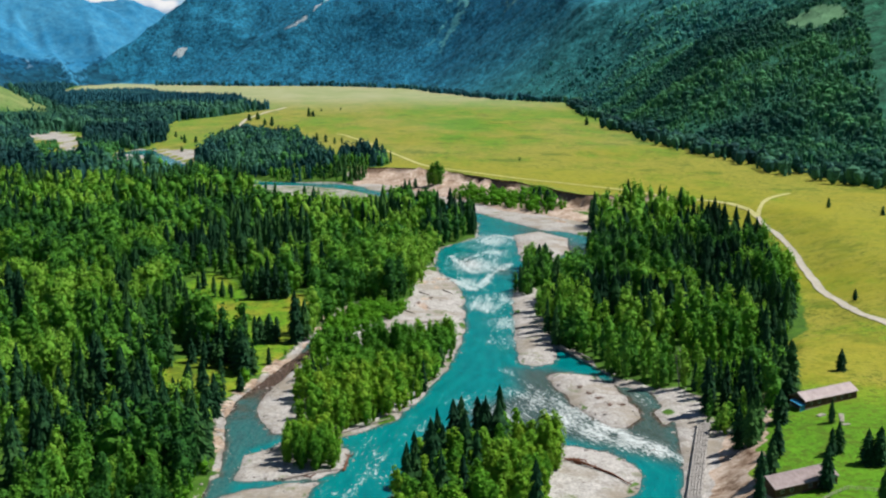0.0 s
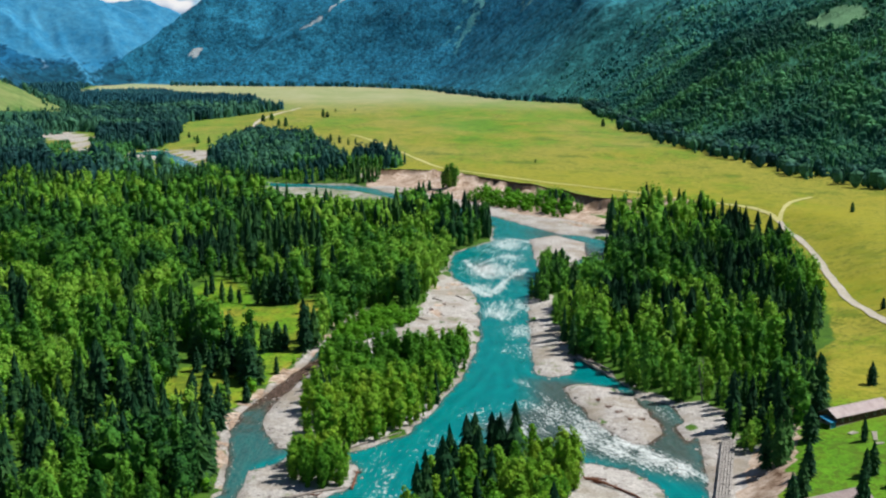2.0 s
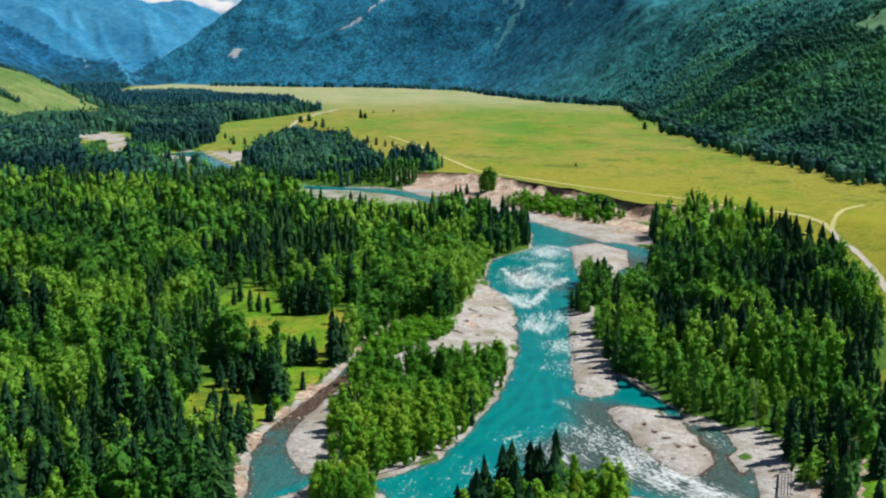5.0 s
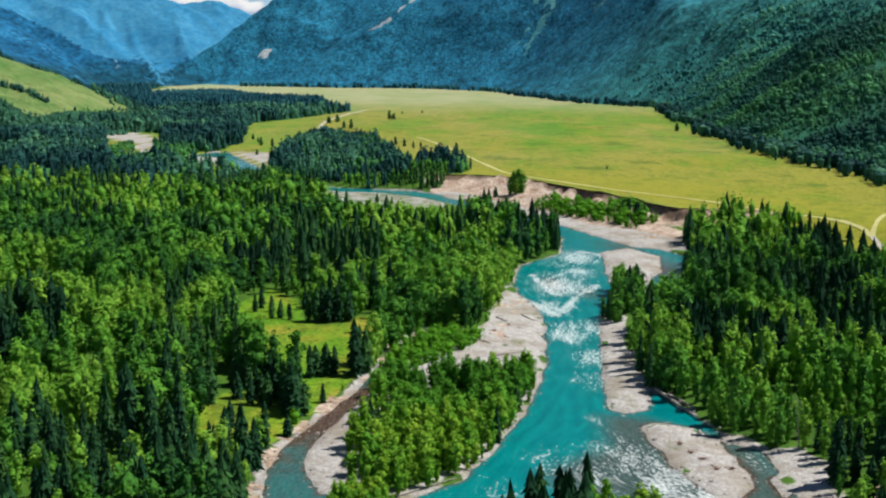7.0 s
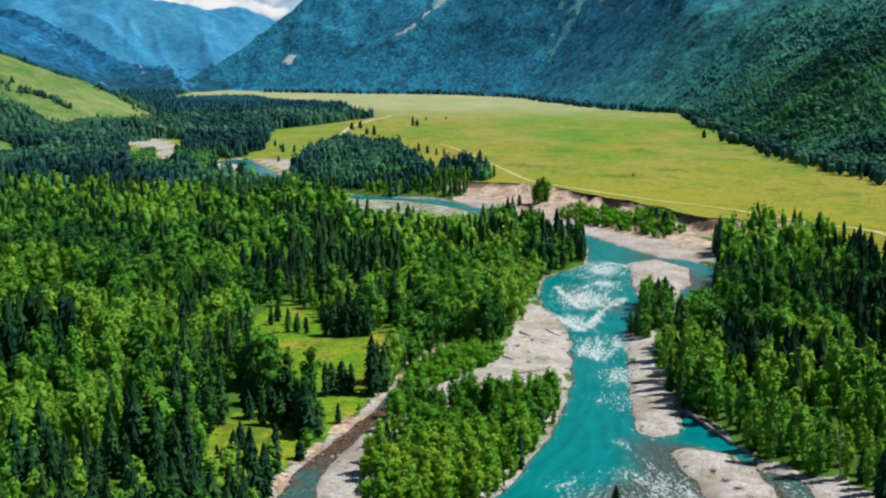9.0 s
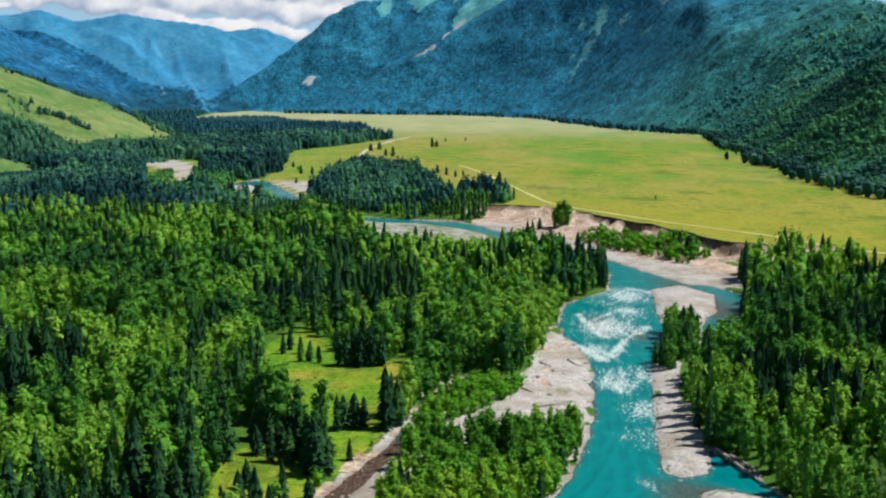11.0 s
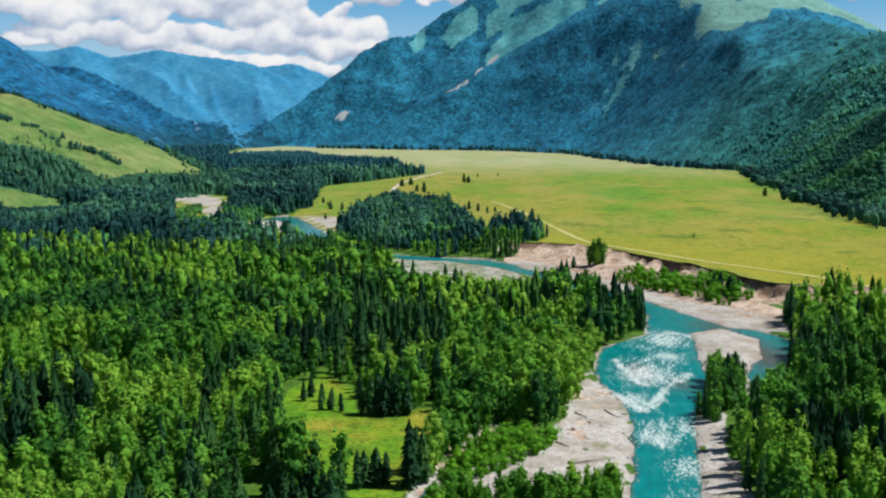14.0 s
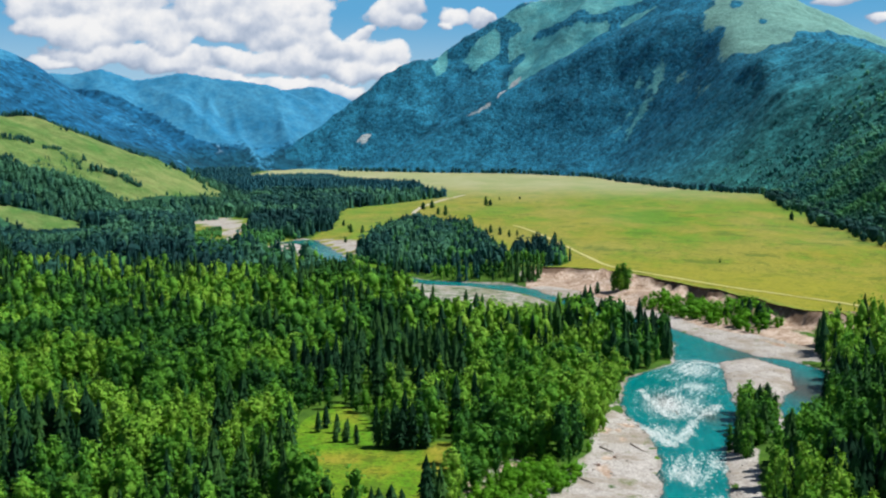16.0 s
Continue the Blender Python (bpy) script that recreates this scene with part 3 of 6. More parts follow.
RIDGE_A = [(-987, 4162, 124), (-933, 4206, 145), (-823, 4301, 219), (-707, 4393, 326), (-585, 4473, 414), (-458, 4539, 500), (-171, 4649, 656), (34, 4713, 753), (259, 4676, 836), (516, 4554, 770)]
RIDGE_B = [(595, 4342, 738), (515, 4353, 682), (246, 4376, 568), (35, 4383, 432), (-51, 4383, 389), (-177, 4329, 301), (-386, 4264, 210), (-596, 4239, 146)]
RIDGE_DOME = [(595, 4342, 738), (784, 4261, 764), (966, 4171, 660), (1069, 4041, 556), (1146, 3863, 454), (1400, 3668, 254)]
RIDGE_C = [(527, 3998, 286), (646, 3777, 439), (712, 3663, 455), (791, 3493, 482), (848, 3221, 419), (883, 3002, 369), (993, 2647, 325), (1300, 2300, 340)]
RIDGE_D = [(522, 2291, 36), (577, 2226, 84), (648, 2155, 145), (708, 1924, 205), (751, 1854, 223), (842, 1703, 239), (949, 1530, 243), (1300, 1300, 250)]
RIDGE_HILL = [(-1100, 1450, 190), (-930, 1669, 186), (-842, 1833, 182), (-818, 1900, 181), (-784, 2024, 155), (-746, 2200, 115), (-713, 2370, 74), (-663, 2490, 45)]
RIDGE_E = [(-2118, 3639, 623), (-1864, 3893, 490), (-1786, 3986, 448), (-1684, 4086, 374), (-1557, 4138, 283), (-1367, 4207, 169)]
RIDGE_F = [(-1945, 4225, 383), (-1852, 4268, 433), (-1776, 4302, 427), (-1679, 4341, 452), (-1561, 4387, 411), (-1396, 4444, 445), (-1229, 4495, 421), (-1055, 4540, 402), (-945, 4565, 352), (-834, 4588, 256), (-744, 4605, 176)]
RIDGE_G = [(-1100, 4627, 372), (-1033, 4643, 390), (-897, 4673, 403), (-758, 4697, 352), (-666, 4712, 282)]


def mountain_height(x, y):
    s = inside(FOOT, x, y) + 25 * fbm(x, y, 140, 31)
    z = np.maximum(along(RIDGE_A, 1.0, x, y), along(RIDGE_B, 0.60, x, y))
    z = np.maximum(z, along(RIDGE_DOME, 0.55, x, y))
    c = along(RIDGE_C, 0.52, x, y)
    z = np.maximum(z, c) + 26 * np.log1p(np.exp(-np.clip(np.abs(z - c), 0, 500) / 26)) * smooth(3300, 3700, y)
    z = np.maximum(z, along(RIDGE_D, 0.40, x, y))
    cap = plain_level(y) + np.where(s > 0, 0.50 * s + 0.0011 * s * s, 3 * s)
    low = plain_level(y) + 0.10 * s
    z = np.maximum(z, low)
    z = np.minimum(z, cap) - 24 * np.log1p(np.exp(-np.clip(np.abs(z - cap), 0, 600) / 24)) * smooth(3350, 3600, y) * (1 - smooth(4000, 4150, y)) * smooth(420, 520, x)
    up = smooth(10, 250, z - plain_level(y))
    spur = np.abs(fbm(x * 0.55 + y * 0.25, y * 1.25, 330, 41))
    rib = fbm(x * 0.32 - y * 0.1, y + 0.25 * x, 95, 42)
    up = up * (1 - 0.8 * np.exp(-((x - 620) / 170) ** 4 - ((y - 3860) / 380) ** 4))
    return z + up * (48 * (0.20 - spur) + 26 * rib + 12 * fbm(x, y, 60, 45)) - 4 * (1 - up)


def hill_height(x, y):
    z = along(RIDGE_HILL, 0.42, x, y)
    return z + smooth(0, 60, z - water_level(y)) * (14 * fbm(x, y, 160, 51) + 4 * fbm(x, y, 40, 55))


SPURS = [[(-1396, 4444, 445), (-1290, 4240, 300), (-1170, 4040, 100)], [(-1229, 4495, 421), (-1130, 4290, 280), (-1000, 4090, 100)], [(-1561, 4387, 411), (-1470, 4190, 290), (-1370, 3990, 110)], [(-1679, 4341, 452), (-1620, 4140, 320), (-1520, 3950, 130)], [(-1055, 4540, 402), (-960, 4330, 260), (-860, 4160, 100)], [(-1320, 4468, 430), (-1250, 4330, 350), (-1220, 4210, 250)], [(-1786, 3986, 448), (-1700, 3850, 330), (-1560, 3720, 130)], [(-1864, 3893, 490), (-1790, 3760, 380), (-1650, 3620, 140)], [(-1684, 4086, 374), (-1600, 3950, 250), (-1480, 3850, 100)]]


def range_height(x, y):
    z, crest = np.full(np.shape(x), -1e9), np.full(np.shape(x), 0.0)
    for ridge, slope in ((RIDGE_E, 0.60), (RIDGE_F, 0.75), (RIDGE_G, 0.8)):
        zr = along(ridge, slope, x, y)
        crest = np.where(zr > z, along(ridge, 0.08, x, y), crest)
        z = np.maximum(z, zr)
    warp = 30 * fbm(x, y, 260, 66, 2)
    for line in SPURS:
        z = np.maximum(z, along(line, 0.95, x + warp, y) - 12)
    spur = np.abs(fbm(0.6 * x + y, (x - 0.6 * y) * 0.16, 300, 61, 2))
    return z + smooth(60, 250, z) * (90 * smooth(0, 150, crest - z) * (0.16 - np.sqrt(spur ** 2 + 0.003)) + 5 * fbm(x, y, 90, 65, 2))


# ---- meshes ----
def mesh_of(name, verts, faces, mats, flat=True, values=None):
    """A mesh of triangles or quads from arrays; values: numbers for every corner point."""
    me = bpy.data.meshes.new(name)
    verts, faces = np.asarray(verts, np.float32), np.asarray(faces, np.int32)
    me.vertices.add(len(verts))
    me.vertices.foreach_set("co", verts.ravel())
    n, k = faces.shape
    me.loops.add(n * k)
    me.loops.foreach_set("vertex_index", faces.ravel())
    me.polygons.add(n)
    me.polygons.foreach_set("loop_start", np.arange(0, n * k, k, dtype=np.int32))
    me.update(calc_edges=True)
    me.validate()
    for key, v in (values or {}).items():
        me.attributes.new(key, "FLOAT", "POINT").data.foreach_set("value", np.asarray(v, np.float32).ravel())
    if flat:
        me.shade_flat()
    else:
        me.shade_smooth()
    for m in mats:
        me.materials.append(m)
    return me


def grid(name, xs, ys, zf, mats, values, keep=None, flat=False):
    X, Y = np.meshgrid(xs, ys)
    Z = zf(X, Y)
    i = np.arange(X.size).reshape(X.shape)
    F = np.stack([i[:-1, :-1], i[:-1, 1:], i[1:, 1:], i[1:, :-1]], -1).reshape(-1, 4)
    if keep is not None:
        k = keep(X, Y, Z)
        F = F[k.ravel()[F].any(1)]
    vals = {a: f(X, Y, Z) for a, f in values.items()}
    used = np.unique(F)
    to = np.full(X.size, -1)
    to[used] = np.arange(len(used))
    V = np.stack([X, Y, Z], -1).reshape(-1, 3)[used]
    return new(name, mesh_of(name, V, to[F], mats, flat, {a: v.ravel()[used] for a, v in vals.items()}))


def steps(*runs):
    """Coordinates from runs of (start, end, first step, growth)."""
    out = []
    for a, b, s, g in runs:
        v = a
        while v < b:
            out.append(v)
            v += s
            s *= g
    return np.array(out + [runs[-1][1]])


XS = np.concatenate([-steps((121, 4300, 4, 1.09))[::-1], steps((-120, 260, 3, 1.0)), steps((264, 4300, 4, 1.09))])
YS = steps((-700, 200, 60, 1.0), (200, 660, 3, 1.0), (660, 790, 4, 1.0), (790, 1130, 2.5, 1.0), (1130, 1160, 4, 1.0), (1160, 4900, 5, 1.03))

def rubble(x, y):
    """Brown stones and bare soil along the wooded bank of the side arm."""
    return smooth(-5, -1, inside(BAR_LEFT, x, y)) * smooth(-0.12, 0.10, fbm(x, y, 9, 18))


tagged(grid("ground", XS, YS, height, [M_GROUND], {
    "gravel": lambda x, y, z: smooth(-2.5, 2.5, on_bar(x, y) + 4 * fbm(x, y, 11, 16)) * (1 - 0.8 * rubble(x, y)) * (1 - 0.48 * smooth(0, 8, inside(BAR_UP, x, y) + 14 * fbm(x, y, 22, 20))) * (inside(WOOD_BAR, x, y) < 4) * (1 - smooth(22, 28, -in_water(x, y)) * (y > 790) * (x > 0)) * (1 - 0.45 * np.clip(sum(np.exp(-((x - p) / 4.5) ** 2 - ((y - q) / r) ** 2) for p, q, r in ((38, 558, 7), (45, 554, 5), (36, 540, 8), (37, 524, 5), (47, 585, 6), (4, 472, 7)) ), 0, 1) * (0.5 + 1.6 * np.abs(fbm(x, y, 9, 17)))) + (in_water(x, y) > -0.5),
    "earth": lambda x, y, z: 0.8 * rubble(x, y) + smooth(0.01, 0.05, terrace_share(x, y)) * (1 - smooth(0.95, 0.99, terrace_share(x, y))) * np.maximum(smooth(800, 860, y) * (1 - smooth(1130, 1200, y)) * (x > 0), (1 - smooth(340, 380, y)) * (x > 60)) + smooth(-2, 2, inside(STRIP, x, y)) * smooth(22, 28, -in_water(x, y)) * (y > 790) * (x > 0) + 0.75 * np.clip(sum(np.exp(-((x - p) / 4.5) ** 2 - ((y - q) / r) ** 2) for p, q, r in ((38, 558, 7), (45, 554, 5), (36, 540, 8), (44, 600, 9), (47, 585, 6), (38, 600, 8), (30, 545, 6), (50, 612, 7))), 0, 1) * (0.4 + 1.6 * np.abs(fbm(x, y, 9, 17))),
    "wood": lambda x, y, z: np.maximum.reduce([smooth(-4, 4, inside(p, x, y)) for p in (WOOD_L, WOOD_R, WEDGE, FAR_WOOD, GROVE, WOOD_FRONT, WOOD_BAR)] + [0.85 * (1 - smooth(0.15, 0.4, terrace_share(x, y))) * (1 - smooth(1080, 1150, y)) * (1 - smooth(-2, 10, x - np.interp(y, [337, 360, 412, 466, 538, 650, 742, 830], [137, 156, 167, 200, 226, 252, 268, 230])))]) - smooth(-3, 3, inside(CLEAR_A, x, y)) - smooth(-3, 3, inside(CLEAR_B, x, y)) - smooth(-3, 3, inside(CLEAR_C, x, y)),
    "dry": lambda x, y, z: np.clip(0.14 + 0.75 * (1 - 0.5 * smooth(900, 1900, y)) * smooth(90, 140, x) * (1 - 1.0 * np.exp(-((x - 150) / 50) ** 4 - ((y - 300) / 62) ** 4)) + 0.15 * terrace_share(x, y) * smooth(380, 520, y) * (1 - 0.25 * smooth(900, 1900, y)) + 0.5 * np.exp(-((x - 112) / 16) ** 2 - ((y - 580) / 34) ** 2) + 0.65 * terrace_share(x, y) * smooth(380, 520, y) * (1 - smooth(90, 140, x)) + 0.8 * smooth(-4, 6, inside(CLEAR_A, x, y)) * np.clip(0.55 + 0.012 * (x + 52) + 1.5 * fbm(x, y, 34, 23), 0, 1.2) + 0.4 * np.exp(-((x - 195) / 32) ** 2 - ((y - 385) / 26) ** 2) + 0.8 * smooth(-5, 5, inside(CLEAR_B, x, y)) + 0.6 * smooth(-6, 0, on_bar(x, y)) + 0.42 * smooth(0, 12, inside(TERRACE, x, y)) * (1 - smooth(50, 130, inside(TERRACE, x, y) + 60 * fbm(x, y, 80, 19))) * smooth(440, 560, y) * (1 - smooth(1130, 1300, y)) + 0.5 * smooth(1150, 1320, y) * (1 - smooth(-250, -130, x)), 0, 1.3),
    "far_pale": lambda x, y, z: np.clip(0.80 * smooth(2100, 3300, y) + 0.08 * smooth(900, 1450, y) * (1 + 1.2 * fbm(x, y * 0.4, 120, 24)), 0, 1),
    "lip": lambda x, y, z: smooth(0.50, 0.62, terrace_share(x, y)) * (1 - smooth(0.975, 0.995, terrace_share(x, y))) * smooth(800, 870, y) * (1 - smooth(1130, 1200, y)) * (x > 0),
    "wet": lambda x, y, z: smooth(-1.2, 0.6, in_water(x, y)) * 0.45,
}), "green and straw-coloured valley meadow with gravel river banks", "ground", kind="structure")

FOAM = [(76, 662, 17, 0.50), (84, 720, 14, 0.40), (68, 560, 9, 0.5), (4, 334, 7, 0.30), (6, 314, 7, 0.32), (13, 349, 5, 0.25), (66, 380, 8, 0.55), (72, 361, 7, 0.7), (79, 346, 6, 0.7), (88, 336, 5, 0.75), (95, 328, 4, 0.8), (52, 368, 8, 0.5), (104, 378, 5, 0.4), (84, 362, 5, 0.5), (41, 381, 7, 0.4), (25, 354, 6, 0.4), (55, 388, 6, 0.35), (-5, 290, 8, 0.35), (74, 650, 14, 0.72), (66, 545, 8, 0.72), (80, 560, 7, 0.65), (72, 505, 8, 0.6), (95, 735, 13, 0.68), (64, 600, 9, 0.62), (90, 690, 10, 0.6), (68, 470, 7, 0.45)]
STREAKS = [(60, 424, 69, 394, 2.6, 0.6), (69, 394, 79, 364, 3.0, 0.8), (79, 364, 91, 339, 3.0, 0.9), (91, 339, 102, 316, 2.8, 0.85), (58, 398, 74, 352, 2.6, 0.6), (-2, 300, 8, 330, 2.6, 0.5), (46, 630, 57, 606, 4.0, 0.8), (57, 606, 65, 584, 5.0, 0.9), (66, 586, 74, 602, 4.0, 0.75), (73, 602, 79, 622, 3.2, 0.85), (79, 622, 94, 652, 3.2, 0.8), (62, 680, 66, 645, 3.0, 0.95), (66, 645, 70, 628, 2.5, 0.9), (90, 672, 80, 640, 3.0, 0.7), (82, 686, 68, 668, 2.5, 0.7), (84, 728, 100, 756, 3.5, 0.8), (100, 756, 112, 742, 3.5, 0.8), (78, 705, 90, 716, 2.5, 0.6), (62, 556, 66, 535, 2.5, 0.8), (78, 570, 84, 552, 2.2, 0.7), (60, 470, 66, 500, 2.5, 0.5)]


def rapids(x, y):
    """How broken the water is."""
    f = np.maximum.reduce([k * np.exp(-((x - p) ** 2 + (y - q) ** 2 / 3.0) / (2 * s * s)) for p, q, s, k in FOAM])
    for ax, ay, bx, by, w, k in STREAKS:
        ex, ey = bx - ax, by - ay
        u = np.clip(((x - ax) * ex + (y - ay) * ey) / (ex * ex + ey * ey), 0, 1)
        d = np.hypot(x - ax - u * ex, (y - ay - u * ey) / 1.5) + 2.5 * fbm(x, y, 9, 73)
        f = np.maximum(f, 0.86 * k * np.exp(-(d / w) ** 2))
    return np.clip(f, 0, 1.15)


CURRENTS = [[(10, 260), (18, 330), (30, 375), (52, 425), (64, 470), (66, 520), (70, 580), (64, 640), (76, 700), (112, 765), (118, 830), (60, 940), (0, 1010), (-120, 1100), (-230, 1290), (-270, 1400)], [(66, 450), (70, 400), (70, 368), (92, 334), (97, 305), (85, 250)], [(108, 330), (104, 380), (90, 428), (78, 445)], [(-50, 250), (-40, 350), (-39, 390), (-17, 478)]]


def current(x, y):
    """Metres down the nearest line of flow, and across from it."""
    best, down, across = np.full(x.shape, 1e9), np.zeros(x.shape), np.zeros(x.shape)
    for n, line in enumerate(CURRENTS):
        gone = 300.0 * n
        for (ax, ay), (bx, by) in zip(line, line[1:]):
            ex, ey = bx - ax, by - ay
            long = math.hypot(ex, ey)
            k = np.clip(((x - ax) * ex + (y - ay) * ey) / long ** 2, 0, 1)
            d = np.hypot(x - ax - k * ex, y - ay - k * ey)
            near = d < best
            side = np.sign(ex * (y - ay) - ey * (x - ax))
            best, down, across = np.where(near, d, best), np.where(near, gone + k * long, down), np.where(near, side * d, across)
            gone += long
    return down, across


SHOAL = [(62, 430), (80, 425), (104, 402), (113, 388), (111, 345), (101, 308), (85, 322), (60, 345), (40, 350), (35, 372), (58, 395)]
BROOK = [(-62, 372), (-48, 404), (-8, 500), (-8, 478), (-18, 436), (-28, 400), (-29, 372), (-44, 374)]
SLACK = [(-60, 280), (-52, 380), (-25, 372), (-20, 352), (-34, 340), (-36, 300), (-30, 280)]
WATER_X, WATER_Y = np.concatenate([np.arange(-300, -60, 5.0), np.arange(-60, 177, 2.0)]), np.concatenate([np.arange(200, 800, 2.5), np.arange(800, 1480, 4.0)])
tagged(grid("water", WATER_X, WATER_Y, lambda x, y: water_level(y) - 0.15 + 0.2 * fbm(x, y, 9, 71), [M_WATER], {
    "foam": lambda x, y, z: rapids(x, y),
    "down": lambda x, y, z: current(x, y)[0], "across": lambda x, y, z: current(x, y)[1],
    # the patch at (143, 690) paints shade as well as brown bed
    "shallow_shade": lambda x, y, z: np.clip(0.7 * (1 - smooth(0.0, 1.8, in_water(x, y))) + 0.68 * smooth(-4, 9, inside(SHOAL, x, y)) + 0.8 * np.exp(-((x - 71) / 6) ** 2 - ((y - 656) / 18) ** 2) + 0.6 * np.exp(-((x - 88) / 6) ** 2 - ((y - 632) / 14) ** 2) + 0.5 * np.exp(-((x - 128) / 14) ** 2 - ((y - 772) / 25) ** 2) + 0.8 * np.exp(-((x - 143) / 15) ** 2 - ((y - 690) / 42) ** 2) + 1.0 * smooth(-3, 3, inside(BROOK, x, y) + 4 * fbm(x, y, 12, 14)) * smooth(368, 402, y + 24 * fbm(x, y, 14, 15)) + 0.42 * smooth(-2, 4, inside(SLACK, x, y)), 0, 1),
}, keep=lambda x, y, z: in_water(x, y) > -9), "turquoise mountain river with white rapids", "river", kind="structure")


def far_foot(x, y):
    """Meadow on the lowest slope at the valley's head, paled as by haze."""
    s = inside(FOOT, x, y) + 20 * fbm(x, y, 90, 49)
    return (1 - smooth(45, 70, s)) * smooth(-1010, -900, x) * (1 - smooth(-720, -600, x))


GRASS_A = [
    [(-290, 4545), (-213, 4605), (-150, 4650), (-125, 4624), (-141, 4510), (-223, 4460)],
    [(-95, 4500), (-87, 4580), (-28, 4570), (-18, 4530), (-63, 4498)],
    [(-84, 4440), (-30, 4512), (53, 4530), (139, 4475), (219, 4465), (300, 4450), (285, 4400), (204, 4360), (121, 4371), (36, 4361), (-49, 4352), (-100, 4330)],
    [(304, 4445), (403, 4480), (477, 4478), (431, 4400), (346, 4420)],
    [(-120, 4655), (-22, 4690), (60, 4760), (300, 4740), (480, 4600), (426, 4505), (339, 4500), (230, 4500), (145, 4540), (68, 4550), (-9, 4580)],
    [(-410, 4510), (-380, 4570), (-340, 4580), (-345, 4520), (-373, 4480)]]
GRASS_DOME = GRASS_DOME = [(644, 4115), (640, 4420), (950, 4420), (1300, 4100), (1250, 3850), (1010, 3870), (912, 3828), (842, 3794), (691, 3565), (630, 3695), (594, 3620), (560, 3752), (520, 3952), (524, 4043), (566, 4021), (596, 4104)]
GLADES = GLADES = [[(420, 4041), (505, 3950), (505, 3872), (408, 3902), (368, 3989), (377, 4030)], [(424, 3878), (386, 3862), (308, 3806), (253, 3800), (286, 3882), (335, 3921), (383, 3932)], [(580, 3571), (512, 3640), (485, 3665), (516, 3690), (566, 3650)]]


def mountain_grass(x, y, z):
    """How far the slope is open grass; the rest is forest."""
    wob = 34 * fbm(x * 1.2, y, 70, 43, 3)
    back = along(RIDGE_A, 1.0, x, y) > along(RIDGE_B, 0.60, x, y) - 25
    face = np.maximum.reduce([inside(p, x, y) for p in GRASS_A])
    upper = smooth(-8, 10, face + wob) * back * (y > 4250)
    dome = smooth(-22, 22, inside(GRASS_DOME, x, y) + 1.1 * wob) * smooth(350, 410, z) * (1 - 0.62 * (1 - smooth(585, 650, x + wob)))
    for p, q, r in ((700, 4075, 26), (620, 3900, 22), (760, 3905, 16)):
        dome = dome * (1 - np.exp(-((x - p) ** 2 + ((y - q) * 0.6) ** 2) / r ** 2))
    glade = np.exp(-(((x - 730) / 38) ** 4 + ((y - 1705) / 70) ** 4))
    thin = 0.53 * np.clip(smooth(-25, 15, np.maximum.reduce([inside(p, x, y) for p in GLADES]) + wob) * (0.75 + 1.6 * fbm(x, y, 40, 48)), 0, 1)
    return np.clip(np.maximum.reduce([upper, dome, glade, thin, far_foot(x, y)]), 0, 1)


def mountain_rock(x, y, z):
    """Pale scree in the gully between the two peaks, and small slips."""
    rough = 10 * fbm(x, y, 24, 44)
    scree = smooth(-4, 6, inside([(-160, 4190), (-120, 4225), (-82, 4380), (-44, 4405), (-50, 4340), (-105, 4205)], x, y) + rough)
    thread = smooth(-6, 4, inside([(-262, 4160), (-190, 4184), (-150, 4205), (-142, 4186), (-200, 4158)], x, y) + rough)
    slip = smooth(-6, 4, inside([(-664, 4236), (-630, 4262), (-605, 4264), (-614, 4228)], x, y) + rough)
    peak = 0.5 * smooth(640, 760, z) * (x < 560) * (y > 4400)
    return np.maximum.reduce([0.9 * scree, 0.6 * thread, 0.9 * slip, peak])


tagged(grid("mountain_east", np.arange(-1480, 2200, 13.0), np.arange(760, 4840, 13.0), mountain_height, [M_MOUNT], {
    "grass": mountain_grass, "rock": mountain_rock, "near": lambda x, y, z: 1 - smooth(1900, 3900, y), "close": lambda x, y, z: 1 - smooth(2000, 3300, y), "warm": lambda x, y, z: 0.8 * smooth(380, 560, x),  "far_pale": lambda x, y, z: far_foot(x, y),
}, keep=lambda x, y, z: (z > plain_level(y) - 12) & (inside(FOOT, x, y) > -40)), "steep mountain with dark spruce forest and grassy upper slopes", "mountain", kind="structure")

tagged(grid("hill_west", np.arange(-1700, -380, 10.0), np.arange(1150, 2900, 12.0), hill_height, [M_HILL], {
    "grass": lambda x, y, z: 1.1 * np.maximum(smooth(-8, 4, inside(HILL_MEADOW, x, y)), smooth(-6, 4, inside(CLEAR_C, x, y))), "near": lambda x, y, z: 1 + 0 * z,
    "rock": lambda x, y, z: 0.30 * smooth(120, 150, z) * (y < 1950),
}, keep=lambda x, y, z: z > water_level(y) - 15), "low grassy hill with scattered bushes", "hill", kind="structure")

